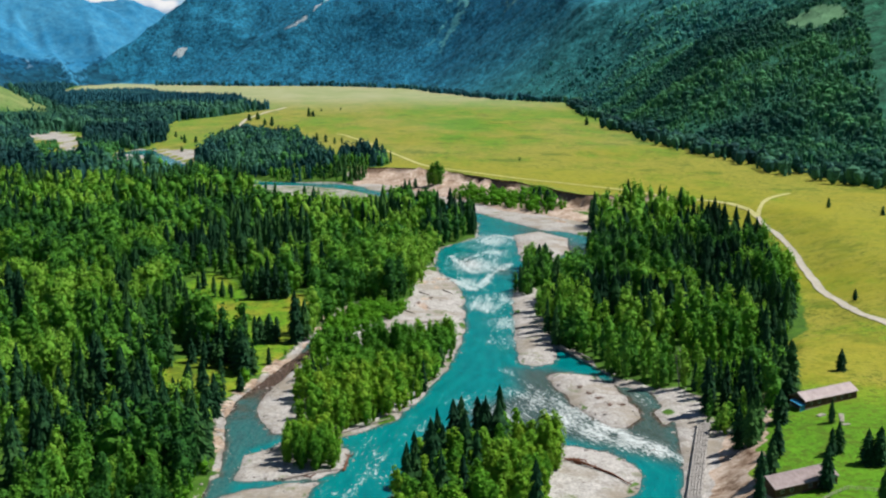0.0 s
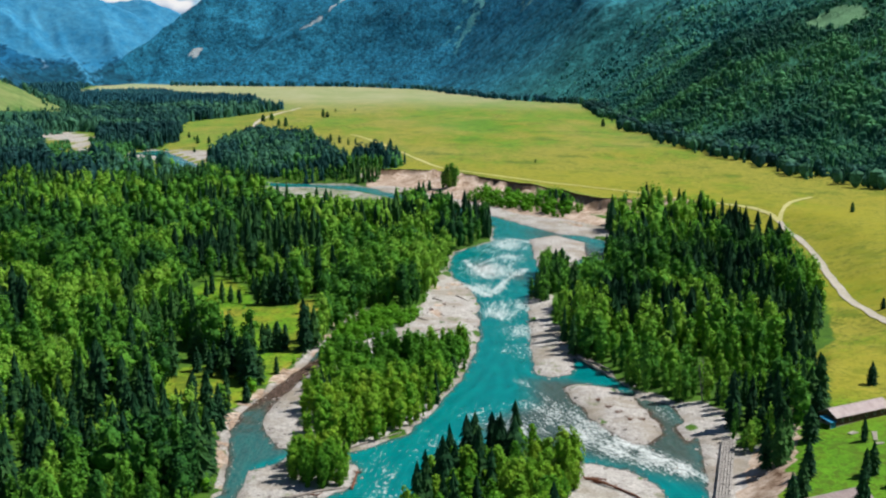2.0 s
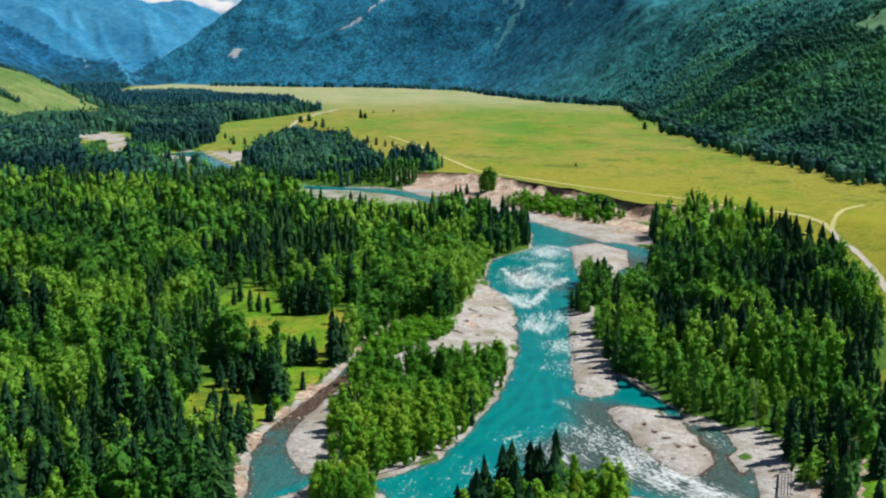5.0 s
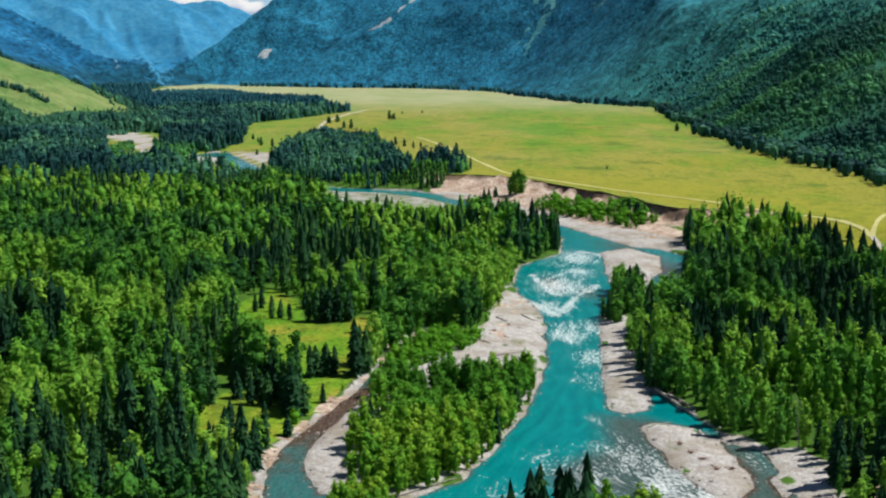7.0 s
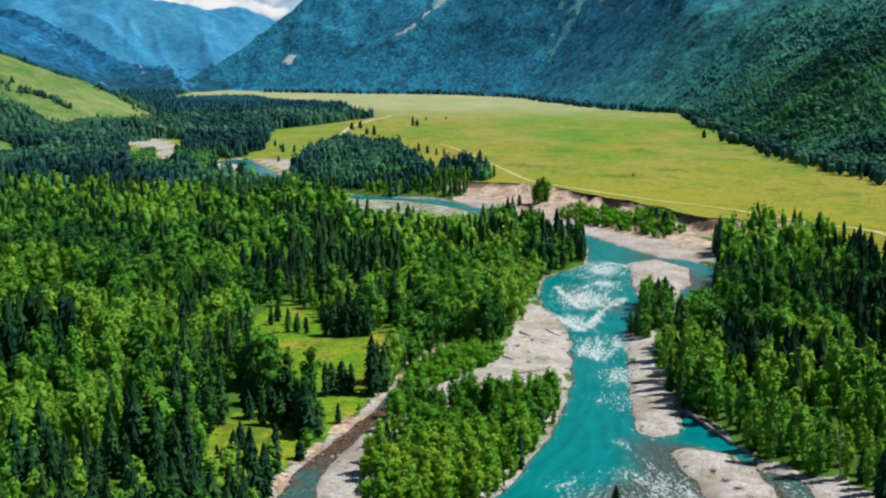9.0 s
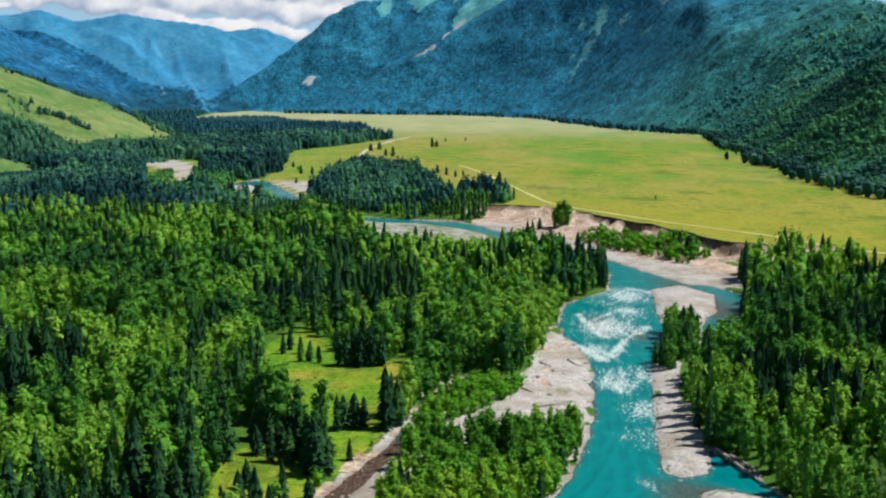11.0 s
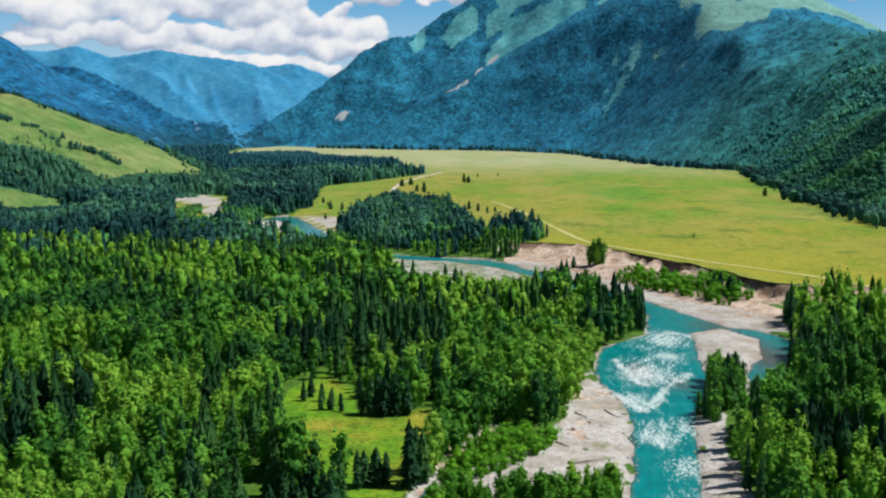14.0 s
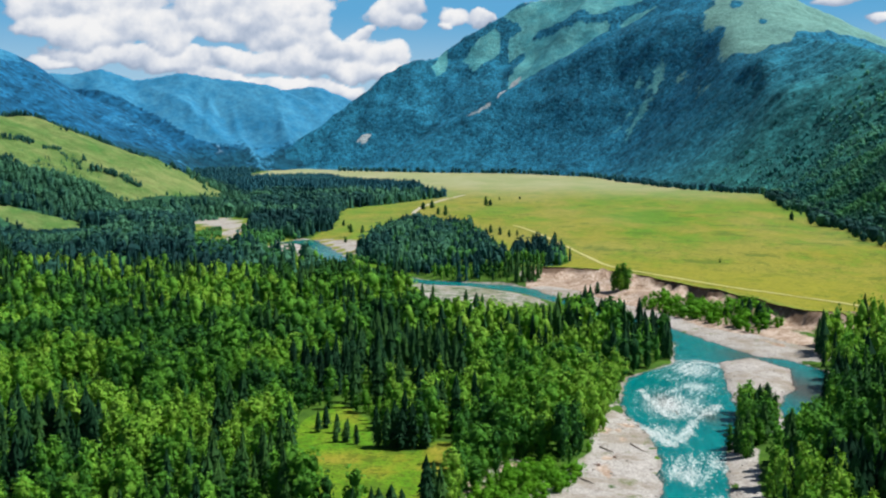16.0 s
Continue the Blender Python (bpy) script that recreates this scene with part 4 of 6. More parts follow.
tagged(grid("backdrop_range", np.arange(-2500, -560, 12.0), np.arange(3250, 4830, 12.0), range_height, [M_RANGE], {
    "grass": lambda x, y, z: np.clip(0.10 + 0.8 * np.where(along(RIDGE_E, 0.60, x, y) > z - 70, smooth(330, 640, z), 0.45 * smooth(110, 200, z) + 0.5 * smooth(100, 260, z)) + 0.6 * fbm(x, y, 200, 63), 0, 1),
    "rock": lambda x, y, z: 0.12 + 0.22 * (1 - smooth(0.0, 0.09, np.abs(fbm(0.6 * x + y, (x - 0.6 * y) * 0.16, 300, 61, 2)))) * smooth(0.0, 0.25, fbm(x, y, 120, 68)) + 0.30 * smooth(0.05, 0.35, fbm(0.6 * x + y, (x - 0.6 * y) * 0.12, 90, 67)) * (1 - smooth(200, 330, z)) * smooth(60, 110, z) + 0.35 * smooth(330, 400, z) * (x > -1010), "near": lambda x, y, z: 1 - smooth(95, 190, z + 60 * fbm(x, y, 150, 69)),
}, keep=lambda x, y, z: z > water_level(y) - 20), "distant mountain range at the valley's head with blue haze in its colour", "mountain", kind="structure")


# heaps of the cloud bank: degrees clockwise from +y, metres up, half widths
PUFFS_A = [(-24.3, 716, 1.5, 100), (-23.0, 752, 2.1, 112), (-21.4, 740, 2.1, 112), (-19.8, 764, 1.8, 100), (-20.1, 680, 1.8, 87), (-23.8, 624, 1.6, 65), (-21.7, 607, 2.4, 82), (-19.0, 644, 1.8, 95), (-17.9, 583, 1.2, 70), (-16.4, 728, 1.8, 100), (-14.7, 764, 2.4, 112), (-15.9, 648, 2.1, 75), (-13.6, 692, 2.1, 100), (-11.9, 740, 1.6, 87), (-11.4, 656, 1.3, 80), (-12.4, 607, 1.8, 75), (-10.1, 576, 1.3, 65), (-9.0, 585, 1.1, 55), (-7.5, 551, 1.2, 60), (-21.4, 522, 2.5, 60), (-18.7, 510, 2.1, 60)]
PUFFS_B = [(-16.7, 503, 1.2, 55), (-14.5, 527, 1.6, 55), (-11.9, 517, 1.9, 65), (-9.5, 493, 2.1, 65), (-7.5, 469, 1.3, 60), (-23.6, 483, 1.1, 32), (-15.3, 444, 2.2, 45), (-12.4, 420, 2.2, 45), (-9.8, 396, 1.6, 40), (-7.5, 711, 1.2, 85), (-6.5, 760, 1.2, 80), (-6.2, 677, 0.8, 50), (-8.5, 639, 0.6, 25), (-2.8, 704, 0.8, 32), (-4.2, 716, 0.6, 37), (-4.5, 680, 0.4, 22), (14.4, 752, 1.2, 32), (16.8, 668, 1.1, 27), (-10.4, 817, 1.4, 37), (-25.9, 885, 1.8, 75), (-17.9, 885, 2.1, 65), (-3.1, 933, 2.4, 75)]


def cloud_bank():
    """A bent sheet of sky far behind the mountains, with heaped clouds."""
    az = np.radians(np.concatenate([np.arange(-52, -29, 2.0), np.arange(-28.5, 26.6, 0.22), np.arange(27, 52.1, 2.0)]))
    el = np.concatenate([np.arange(60, 340, 40.0), np.arange(340, 900, 8.0), np.arange(900, 1011, 20.0)])
    A, Z = np.meshgrid(az, el)
    R = 4965
    X, Y = R * np.sin(A), R * np.cos(A)
    i = np.arange(X.size).reshape(X.shape)
    F = np.stack([i[:-1, :-1], i[:-1, 1:], i[1:, 1:], i[1:, :-1]], -1).reshape(-1, 4)
    deg = np.degrees(A)
    S = R * A
    wx, wz = 60 * fbm(S, Z, 130, 101, 4), 50 * fbm(S + 900, Z, 110, 105, 4)
    cover, lit, share = np.full(X.shape, -1.0), np.zeros(X.shape), np.full(X.shape, 1e-6)
    for a, z, ra, rz in PUFFS_A + PUFFS_B:
        dx, dz = (S + wx) / R * 180 / math.pi - a, Z + wz - z
        dx, dz = dx / ra, dz / np.where(dz > 0, rz, 0.72 * rz)
        c = 1 - np.sqrt(dx * dx + dz * dz)
        shade = 0.54 + 0.36 * np.clip(dz, -1, 1) + 0.10 * dx + 0.45 * np.minimum(0, c - 0.2)
        w = np.exp(7 * np.clip(c, -1, 1))
        lit, share = lit + w * shade, share + w
        cover = np.maximum(cover, c)
    lit = 0.06 + lit / share + 0.30 * fbm(S, Z, 90, 111, 3)
    ob = new("backdrop_clouds", mesh_of("backdrop_clouds", np.stack([X, Y, Z], -1).reshape(-1, 3), F, [M_CLOUD], False, {"cover": np.clip(0.5 + cover, 0, 1.2), "lit": lit, "high": smooth(380, 760, Z), "body": (1 - smooth(850, 1000, Z)) * smooth(0, 6, 52 - np.abs(deg))}))
    return tagged(ob, "bank of white summer clouds over the valley's head", "clouds", kind="structure")


cloud_bank()


# ---- things: helpers ----
def part(name, bm, mat, parent=None, label="", flat=True):
    """One mesh object from a bmesh, under a thing or a part."""
    me = bpy.data.meshes.new(name)
    bm.to_mesh(me)
    bm.free()
    me.materials.append(mat)
    if flat:
        me.shade_flat()
    else:
        me.shade_smooth()
    ob = new(name, me)
    ob.parent = parent
    if label:
        ob["label"] = label
    return ob


def box(bm, m, size, bevel=0.0):
    r = bmesh.ops.create_cube(bm, size=1.0, matrix=m @ Matrix.Diagonal((*size, 1)))
    if bevel:
        es = list({e for v in r["verts"] for e in v.link_edges})
        bmesh.ops.bevel(bm, geom=es, offset=bevel, segments=1, affect="EDGES")


def stem(bm, a, b, ra, rb, sides=6):
    """A tapered round bar from a to b."""
    a, b = Vector(a), Vector(b)
    q = (b - a).to_track_quat("Z", "Y").to_matrix()
    rings = []
    for p, r in ((a, ra), (b, rb)):
        rings.append([bm.verts.new(p + q @ Vector((r * math.cos(2 * math.pi * k / sides), r * math.sin(2 * math.pi * k / sides), 0))) for k in range(sides)])
    for k in range(sides):
        j = (k + 1) % sides
        bm.faces.new((rings[0][k], rings[0][j], rings[1][j], rings[1][k]))
    bm.faces.new(rings[1])
    bm.faces.new(rings[0][::-1])


# ---- trees as shapes ----
def ico(level):
    bm = bmesh.new()
    bmesh.ops.create_icosphere(bm, subdivisions=level, radius=1.0)
    V = np.array([v.co[:] for v in bm.verts])
    F = np.array([[v.index for v in f.verts] for f in bm.faces])
    bm.free()
    return V, F


ICO_A, ICO_B = ico(1), ico(2)


def spruce_shape(rng, tiers, sides, slim=0.17):
    """Crown of a spruce 1 m high: dense skirts of drooping boughs round a narrow column."""
    V, F, n = [], [], 0
    for i in range(tiers):
        k = i / tiers
        zb, zt = 0.05 + 0.86 * k ** 0.95, 0.05 + 0.86 * ((i + 2.2) / tiers) ** 0.95
        zt = min(zt, 1.0)
        r = slim * min(1.0, 0.72 + 1.6 * k) * (1 - k) ** 0.60 * rng.uniform(0.82, 1.15) + 0.012
        m = 2 * sides
        a0 = rng.uniform(0, 6.28)
        lean = rng.uniform(-0.03, 0.03, 2)
        for j in range(m):
            long = 1.0 if j % 2 == 0 else 0.66
            rr = r * long * rng.uniform(0.72, 1.22)
            a = a0 + 2 * math.pi * j / m + rng.uniform(-0.2, 0.2)
            V.append((rr * math.cos(a), rr * math.sin(a), zb + rng.uniform(-0.018, 0.018) + lean[0] * math.cos(a) + (0.022 if j % 2 else -0.014)))
        V.append((rng.uniform(-0.008, 0.008), rng.uniform(-0.008, 0.008), zt))
        F += [(n + j, n + (j + 1) % m, n + m) for j in range(m)]
        n += m + 1
    return np.array(V), np.array(F)


def broad_shape(rng, leaves, base, wide=0.2, low=0.10, size=0.085, lumps=7, cores=3):
    """Crown of a birch or poplar 1 m high: an upright core inside many small leaf sprays that gather on boughs."""
    bv, bf = base
    full = 0.98 - low
    bulk = lambda k: wide * (0.45 + 0.75 * k) if k < 0.4 else wide * (1.0 - ((k - 0.4) / 0.62) ** 2.0) ** 0.5 * 1.0
    V, F, n = [], [], 0
    for i in range(cores):
        k = (i + 0.5) / cores
        r = 0.74 * bulk(k)
        c = np.array((rng.uniform(-0.15, 0.15) * wide, rng.uniform(-0.15, 0.15) * wide, low + full * k))
        V.append(bv * (1 + rng.uniform(-0.22, 0.22, (len(bv), 1))) * (r, r, 0.62 * full / cores) + c)
        F.append(bf + n)
        n += len(bv)
    at = []
    for i in range(lumps):
        k = min(0.94, (i + rng.uniform(0.2, 0.8)) / lumps)
        a = i * 2.399 + rng.uniform(-0.5, 0.5)
        r = bulk(k)
        d = max(0.0, r - 0.30 * wide) * rng.uniform(0.75, 1.15)
        s = wide * rng.uniform(0.34, 0.56)
        at.append((np.array((d * math.cos(a), d * math.sin(a), low + full * k)), np.array((s, s, s * rng.uniform(1.3, 2.2)))))
    heart = np.array((0, 0, low + 0.40 * full))
    for _ in range(leaves):
        c, s = at[rng.randint(lumps)]
        out = (c - heart) / np.array((wide, wide, 0.5))
        o = rng.normal(size=3) + 0.9 * out / (np.linalg.norm(out) + 1e-6)
        o[2] += 0.3
        o /= np.linalg.norm(o)
        p = c + o * s * rng.uniform(0.60, 1.12)
        away = (p - heart) / np.array((wide, wide, 0.45))
        away /= np.linalg.norm(away) + 1e-6
        nrm = 0.3 * o + 0.7 * away + (0, 0, 0.15) + rng.normal(size=3) * 0.50
        nrm /= np.linalg.norm(nrm)
        e1 = np.array((0, 0, -1.0)) + rng.normal(size=3) * 0.5
        e1 -= nrm * (e1 @ nrm)
        e1 /= np.linalg.norm(e1) + 1e-6
        e2 = np.cross(nrm, e1)
        r = size * rng.uniform(0.55, 1.25)
        V.append(np.array([p + e1 * r * 1.25, p - e1 * r * 0.7 + e2 * r * 0.62, p - e1 * r * 0.7 - e2 * r * 0.62]))
        F.append(np.array([[n, n + 1, n + 2]]))
        n += 3
    return np.concatenate(V), np.concatenate(F)


def scatter(poly, step, seed, margin=0.0, holes=()):
    """Places in an outline, uneven and no two closer than about half the step."""
    xs, ys = [p[0] for p in poly], [p[1] for p in poly]
    rng = np.random.RandomState(seed)
    X, Y = np.meshgrid(np.arange(min(xs), max(xs), step), np.arange(min(ys), max(ys), step))
    X = X + (np.arange(X.shape[0]) % 2)[:, None] * step / 2 + rng.uniform(-0.42, 0.42, X.shape) * step
    Y = Y + rng.uniform(-0.42, 0.42, X.shape) * step
    X, Y = X.ravel(), Y.ravel()
    k = inside(poly, X, Y) + 3 * fbm(X, Y, 18, 7) > margin
    for h in holes:
        k &= inside(h, X, Y) + 2 * fbm(X, Y, 12, 8) < 1.0
    return X[k], Y[k]


def join(name, mat, shapes, rows, seed, label, category):
    """Many plants in one mesh. rows: x, y, z, height, width."""
    rng = np.random.RandomState(seed)
    pick = rng.randint(0, len(shapes), len(rows))
    turn, tone = rng.uniform(0, 6.28, len(rows)), rng.uniform(0, 1, len(rows))
    tone = np.clip(0.47 + 0.60 * (tone - 0.5) + 1.5 * fbm(rows[:, 0], rows[:, 1], 34 + 0.05 * rows[:, 1].mean(), seed) + 0.06, 0, 1)
    V, F, T, n = [], [], [], 0
    for i, (sv, sf) in enumerate(shapes):
        r = rows[pick == i]
        if not len(r):
            continue
        c, s = np.cos(turn[pick == i])[:, None], np.sin(turn[pick == i])[:, None]
        x = (sv[:, 0] * c - sv[:, 1] * s) * r[:, 4:5] + r[:, 0:1]
        y = (sv[:, 0] * s + sv[:, 1] * c) * r[:, 4:5] + r[:, 1:2]
        z = sv[:, 2] * r[:, 3:4] + r[:, 2:3]
        V.append(np.stack([x, y, z], -1).reshape(-1, 3))
        F.append((sf[None] + (np.arange(len(r)) * len(sv))[:, None, None] + n).reshape(-1, 3))
        T.append(np.repeat(tone[pick == i], len(sv)))
        n += len(r) * len(sv)
    ob = new(name, mesh_of(name, np.concatenate(V), np.concatenate(F), [mat], "birch" not in name, {"tone": np.concatenate(T)}))
    return tagged(ob, label, category, kind="stuff")


RNG = np.random.RandomState(5)
SPRUCE_NEAR = [spruce_shape(RNG, 12, 8, s) for s in (0.15, 0.18, 0.21, 0.165)]
SPRUCE_MID = [spruce_shape(RNG, 8, 6, s) for s in (0.15, 0.18, 0.21)]
SPRUCE_FAR = [spruce_shape(RNG, 5, 4, s) for s in (0.17, 0.21)]
SPRUCE_TINY = [spruce_shape(RNG, 2, 3, s) for s in (0.28, 0.36)]
BROAD_NEAR = [broad_shape(RNG, 700, ICO_A, w, size=0.036, lumps=20, cores=4) for w in (0.17, 0.21, 0.15, 0.19)]
BROAD_MID = [broad_shape(RNG, 270, ICO_A, w, size=0.044, lumps=14, cores=3) for w in (0.17, 0.21, 0.23, 0.19, 0.15)]
BROAD_FAR = [broad_shape(RNG, 60, ICO_A, w, size=0.066, lumps=7, cores=2) for w in (0.20, 0.24, 0.18)]
BROAD_TINY = [broad_shape(RNG, 12, ICO_A, w, size=0.12, lumps=3, cores=1) for w in (0.36, 0.44)]
BLOB_TINY = [broad_shape(RNG, 4, ICO_A, w, size=0.11, lumps=2, cores=1) for w in (0.42, 0.52)]
BUSH_SHAPE = [broad_shape(RNG, 150, ICO_A, w, 0.0, 0.075, 9, 2) for w in (0.5, 0.6)]


def tree_proto(name, shape, mat, label, category, group, trunk_r, limbs):
    """One tree 1 m high: tapered trunk with limbs, and a crown."""
    root = new(name)
    bm = bmesh.new()
    stem(bm, (0, 0, -0.03), (0, 0, 0.45), trunk_r, trunk_r * 0.6)
    stem(bm, (0, 0, 0.45), (0, 0, 0.88), trunk_r * 0.6, trunk_r * 0.15, 5)
    for k in range(limbs):
        a, z = 2.4 * k, 0.22 + 0.5 * k / max(1, limbs)
        stem(bm, (0, 0, z), (0.11 * math.cos(a), 0.11 * math.sin(a), z + 0.13), trunk_r * 0.4, trunk_r * 0.12, 4)
    part("trunk", bm, M_BARK, root)
    me = mesh_of("crown", shape[0], shape[1], [mat], "spruce" in name)
    crown = new("crown", me)
    crown.parent = root
    return tagged(root, label, category, group)


PROTO_SPRUCE = [tree_proto("spruce_tree", s, M_SPRUCE, "dark green pointed spruce tree with drooping boughs", "tree", "spruce trees", 0.013, 0) for s in SPRUCE_NEAR]
PROTO_BROAD = [tree_proto("birch_tree", s, M_BROAD, "bright green leafy birch tree with an uneven crown", "tree", "birch trees", 0.012, 5) for s in BROAD_NEAR]
PROTO_YOUNG = [tree_proto("birch_tree", s, M_YOUNG, "young yellow-green birch tree on a gravel bar", "tree", "birch trees", 0.012, 5) for s in BROAD_NEAR]
PROTO_BUSH = [tree_proto("bush", s, M_BUSH, "low bright green leafy bush", "bush", "bushes", 0.03, 4) for s in BUSH_SHAPE]
used_proto = set()


def plant(proto, x, y, z, h, w, turn):
    m = Matrix.LocRotScale((x, y, z - 0.2), Euler((0, 0, turn)), None)
    if proto not in used_proto:
        used_proto.add(proto)
        proto.matrix_basis = m
        proto.scale = (w, w, h)
        return proto
    ob = copy_thing(proto, m)
    ob.scale = (w, w, h)
    return ob


def far_left(x, y):
    return x > -0.56 * (y - 60) - 40


def stands(x, y):
    """Where spruces are thicker (+) or broad-leaved trees are (-)."""
    hump = lambda a, b, wa, wb: np.exp(-((x - a) / wa) ** 2 - ((y - b) / wb) ** 2)
    return 0.6 * hump(-58, 680, 42, 110) + 0.30 * hump(-85, 370, 45, 80) + 0.40 * smooth(1000, 1120, y) * (x < -150) + 0.7 * smooth(1060, 1180, y) * smooth(310, 360, -x) + 0.15 * smooth(800, 930, y) * (x < -60) + 0.35 * hump(60, 800, 50, 60) - 0.6 * hump(54, 304, 15, 24) - 0.30 * hump(-200, 700, 120, 200) - 0.9 * hump(-300, 1280, 40, 130) - 0.5 * hump(20, 640, 36, 90) - 0.5 * hump(-5, 550, 30, 60) - 0.3 * hump(15, 740, 40, 50) + 0.35 * hump(240, 680, 40, 90) + 0.35 * hump(195, 520, 22, 110) - 0.30 * hump(134, 500, 40, 110) + 0.3 * hump(128, 350, 18, 40)


# ---- the woods ----
def woods():
    """Trees of the valley floor: x, y, height, width and whether each is a spruce."""
    out = []

    def add(poly, step, seed, share, hs, hb, margin=0.0, holes=(), cut=None, scale=70, wide=(0.8, 1.3)):
        x, y = scatter(poly, step, seed, margin, holes)
        k = (in_water(x, y) < (-0.2 if step < 4.2 else -1.0)) & far_left(x, y) & ((fbm(x, y, 26, seed + 40) > -0.30) | (step < 5))
        if cut:
            k &= cut(x, y)
        x, y = x[k], y[k]
        rng = np.random.RandomState(seed + 100)
        lot = share + stands(x, y) + 0.8 * fbm(x, y, scale, seed + 1) + 0.9 * fbm(x, y, 24, seed + 5, 2) + rng.uniform(-0.22, 0.22, len(x)) > 0.5
        grown = np.clip(0.5 + 1.1 * fbm(x, y, 30, seed + 9, 2) + rng.uniform(-0.5, 0.5, len(x)), 0, 1)
        h = np.where(lot, hs[0] + (hs[1] - hs[0]) * grown, hb[0] + (hb[1] - hb[0]) * grown)
        w = np.where(lot, h * rng.uniform(0.85, 1.15, len(x)), h * (wide[0] + (wide[1] - wide[0]) * rng.uniform(0, 1, len(x)) ** 1.5))
        out.append(np.stack([x, y, h, w, lot], -1))

    holes = (CLEAR_A, CLEAR_B, CLEAR_C, BAR_UP, BAR_FAR, STRIP)
    add(WOOD_L, 6.2, 1, 0.30, (11, 24), (8, 20), 0.0, holes, lambda x, y: y < 470, wide=(0.8, 1.5))
    add(WOOD_L, 7.0, 14, 0.24, (11, 25), (8, 21), 0.0, holes, lambda x, y: (y >= 470) & (y < 640), wide=(0.85, 1.6))
    add(WOOD_L, 7.8, 2, 0.20, (11, 25), (7, 20), 0.0, holes, lambda x, y: (y >= 640) & (y < 1000), wide=(0.9, 1.9))
    add(WOOD_L, 7.8, 3, 0.26, (12, 26), (8, 19), 0.0, holes, lambda x, y: y >= 1000, wide=(0.9, 1.7))
    add(WOOD_R, 6.3, 4, 0.34, (12, 26), (7, 22), 1.0, ([(146, 470), (160, 520), (164, 520), (151, 468)],), wide=(0.7, 1.35))
    add(WOOD_CLUMP, 4.0, 5, 0.38, (13, 19), (9, 16), 0.0)
    add(WOOD_BAR, 4.1, 6, 0.10, (9, 14), (5, 13), -2.0, wide=(0.9, 1.6))
    add(WOOD_SMALL, 3.3, 7, 0.1, (9, 11), (8, 11), 0.5)
    add(WOOD_FRONT, 4.4, 8, 0.52, (15, 25), (7, 16), 0.5, wide=(0.9, 1.4))
    add([(-190, 1230), (-100, 1125), (-20, 1070), (5, 1075), (-60, 1115), (-140, 1210), (-185, 1260)], 5.0, 13, -2.0, (3, 6), (3, 6))
    add([(-415, 1497), (-400, 1600), (-330, 1520), (-268, 1420), (-283, 1342), (-262, 1277), (-282, 1211), (-274, 1118), (-336, 1237), (-400, 1400)], 6.0, 15, -2.0, (3, 6), (5, 9), 0.0, (BAR_FAR, BAR_BEND))
    add(GROVE, 7.2, 9, 0.50, (9, 18), (7, 12))
    add(WEDGE, 9.0, 10, 0.55, (12, 23), (10, 17), 0.0, (BAR_FAR,), lambda x, y: y < 2300)
    add(WEDGE, 14.0, 11, 0.9, (14, 25), (12, 17), 0.0, (), lambda x, y: y >= 2300)
    add(FAR_WOOD, 15.0, 12, 0.9, (14, 25), (12, 17))
    rows_ = np.concatenate(out)
    # low growth before the meadow at the valley's head
    rows_[:, 2] *= 1 - 0.6 * smooth(2900, 3600, rows_[:, 1]) * smooth(-1050, -880, rows_[:, 0])
    # low scrub before the hill's glade and the river's bend
    x, y = rows_[:, 0], rows_[:, 1]
    rows_[:, 2] = np.where(inside(GLADE_FRONT, x, y) > 0, np.minimum(rows_[:, 2], 5 + 0.045 * (1490 - y)), rows_[:, 2])
    scrub = (inside(SCRUB_A, x, y) > 0) | (inside(SCRUB_B, x, y) > 0) | (inside(SCRUB_C, x, y) > 0)
    low = 3 + 3 * (vnoise(x, y, 7, 99) + 0.5)
    rows_[:, 3] = np.where(scrub, low * 1.2, rows_[:, 3])
    rows_[:, 2] = np.where(scrub, np.minimum(low, rows_[:, 2]), rows_[:, 2])
    return rows_[~(scrub & (rows_[:, 4] > 0.5) & (vnoise(x, y, 5, 98) > -0.35))]


ALL = woods()
z_all = height(ALL[:, 0], ALL[:, 1])
ALL = np.concatenate([ALL[:, :2], z_all[:, None] - 0.3, ALL[:, 2:]], 1)
order = np.argsort(ALL[:, 1] - 25 * (np.abs(ALL[:, 0] - 20) < 60))
ALL = ALL[order]
spruce_rows, broad_rows = ALL[ALL[:, 5] > 0.5], ALL[ALL[:, 5] < 0.5]
rng_t = np.random.RandomState(77)
for rows_, protos, count in ((spruce_rows, PROTO_SPRUCE, 270), (broad_rows, PROTO_BROAD, 290)):
    for r in rows_[:count]:
        bar = protos is PROTO_BROAD and max(float(inside(p, r[0], r[1])) for p in (WOOD_BAR, WOOD_FRONT, WOOD_SMALL)) > -3
        plant((PROTO_YOUNG if bar else protos)[rng_t.randint(len(protos))], r[0], r[1], r[2], r[3], r[4], rng_t.uniform(0, 6.28))
spruce_rows, broad_rows = spruce_rows[270:], broad_rows[290:]


def band(rows_, a, b):
    """Trees of one belt across the valley, with an uneven border."""
    y = rows_[:, 1] + 260 * fbm(rows_[:, 0], rows_[:, 1], 130, 77) * smooth(800, 1000, rows_[:, 1])
    return rows_[(y >= a) & (y < b)]


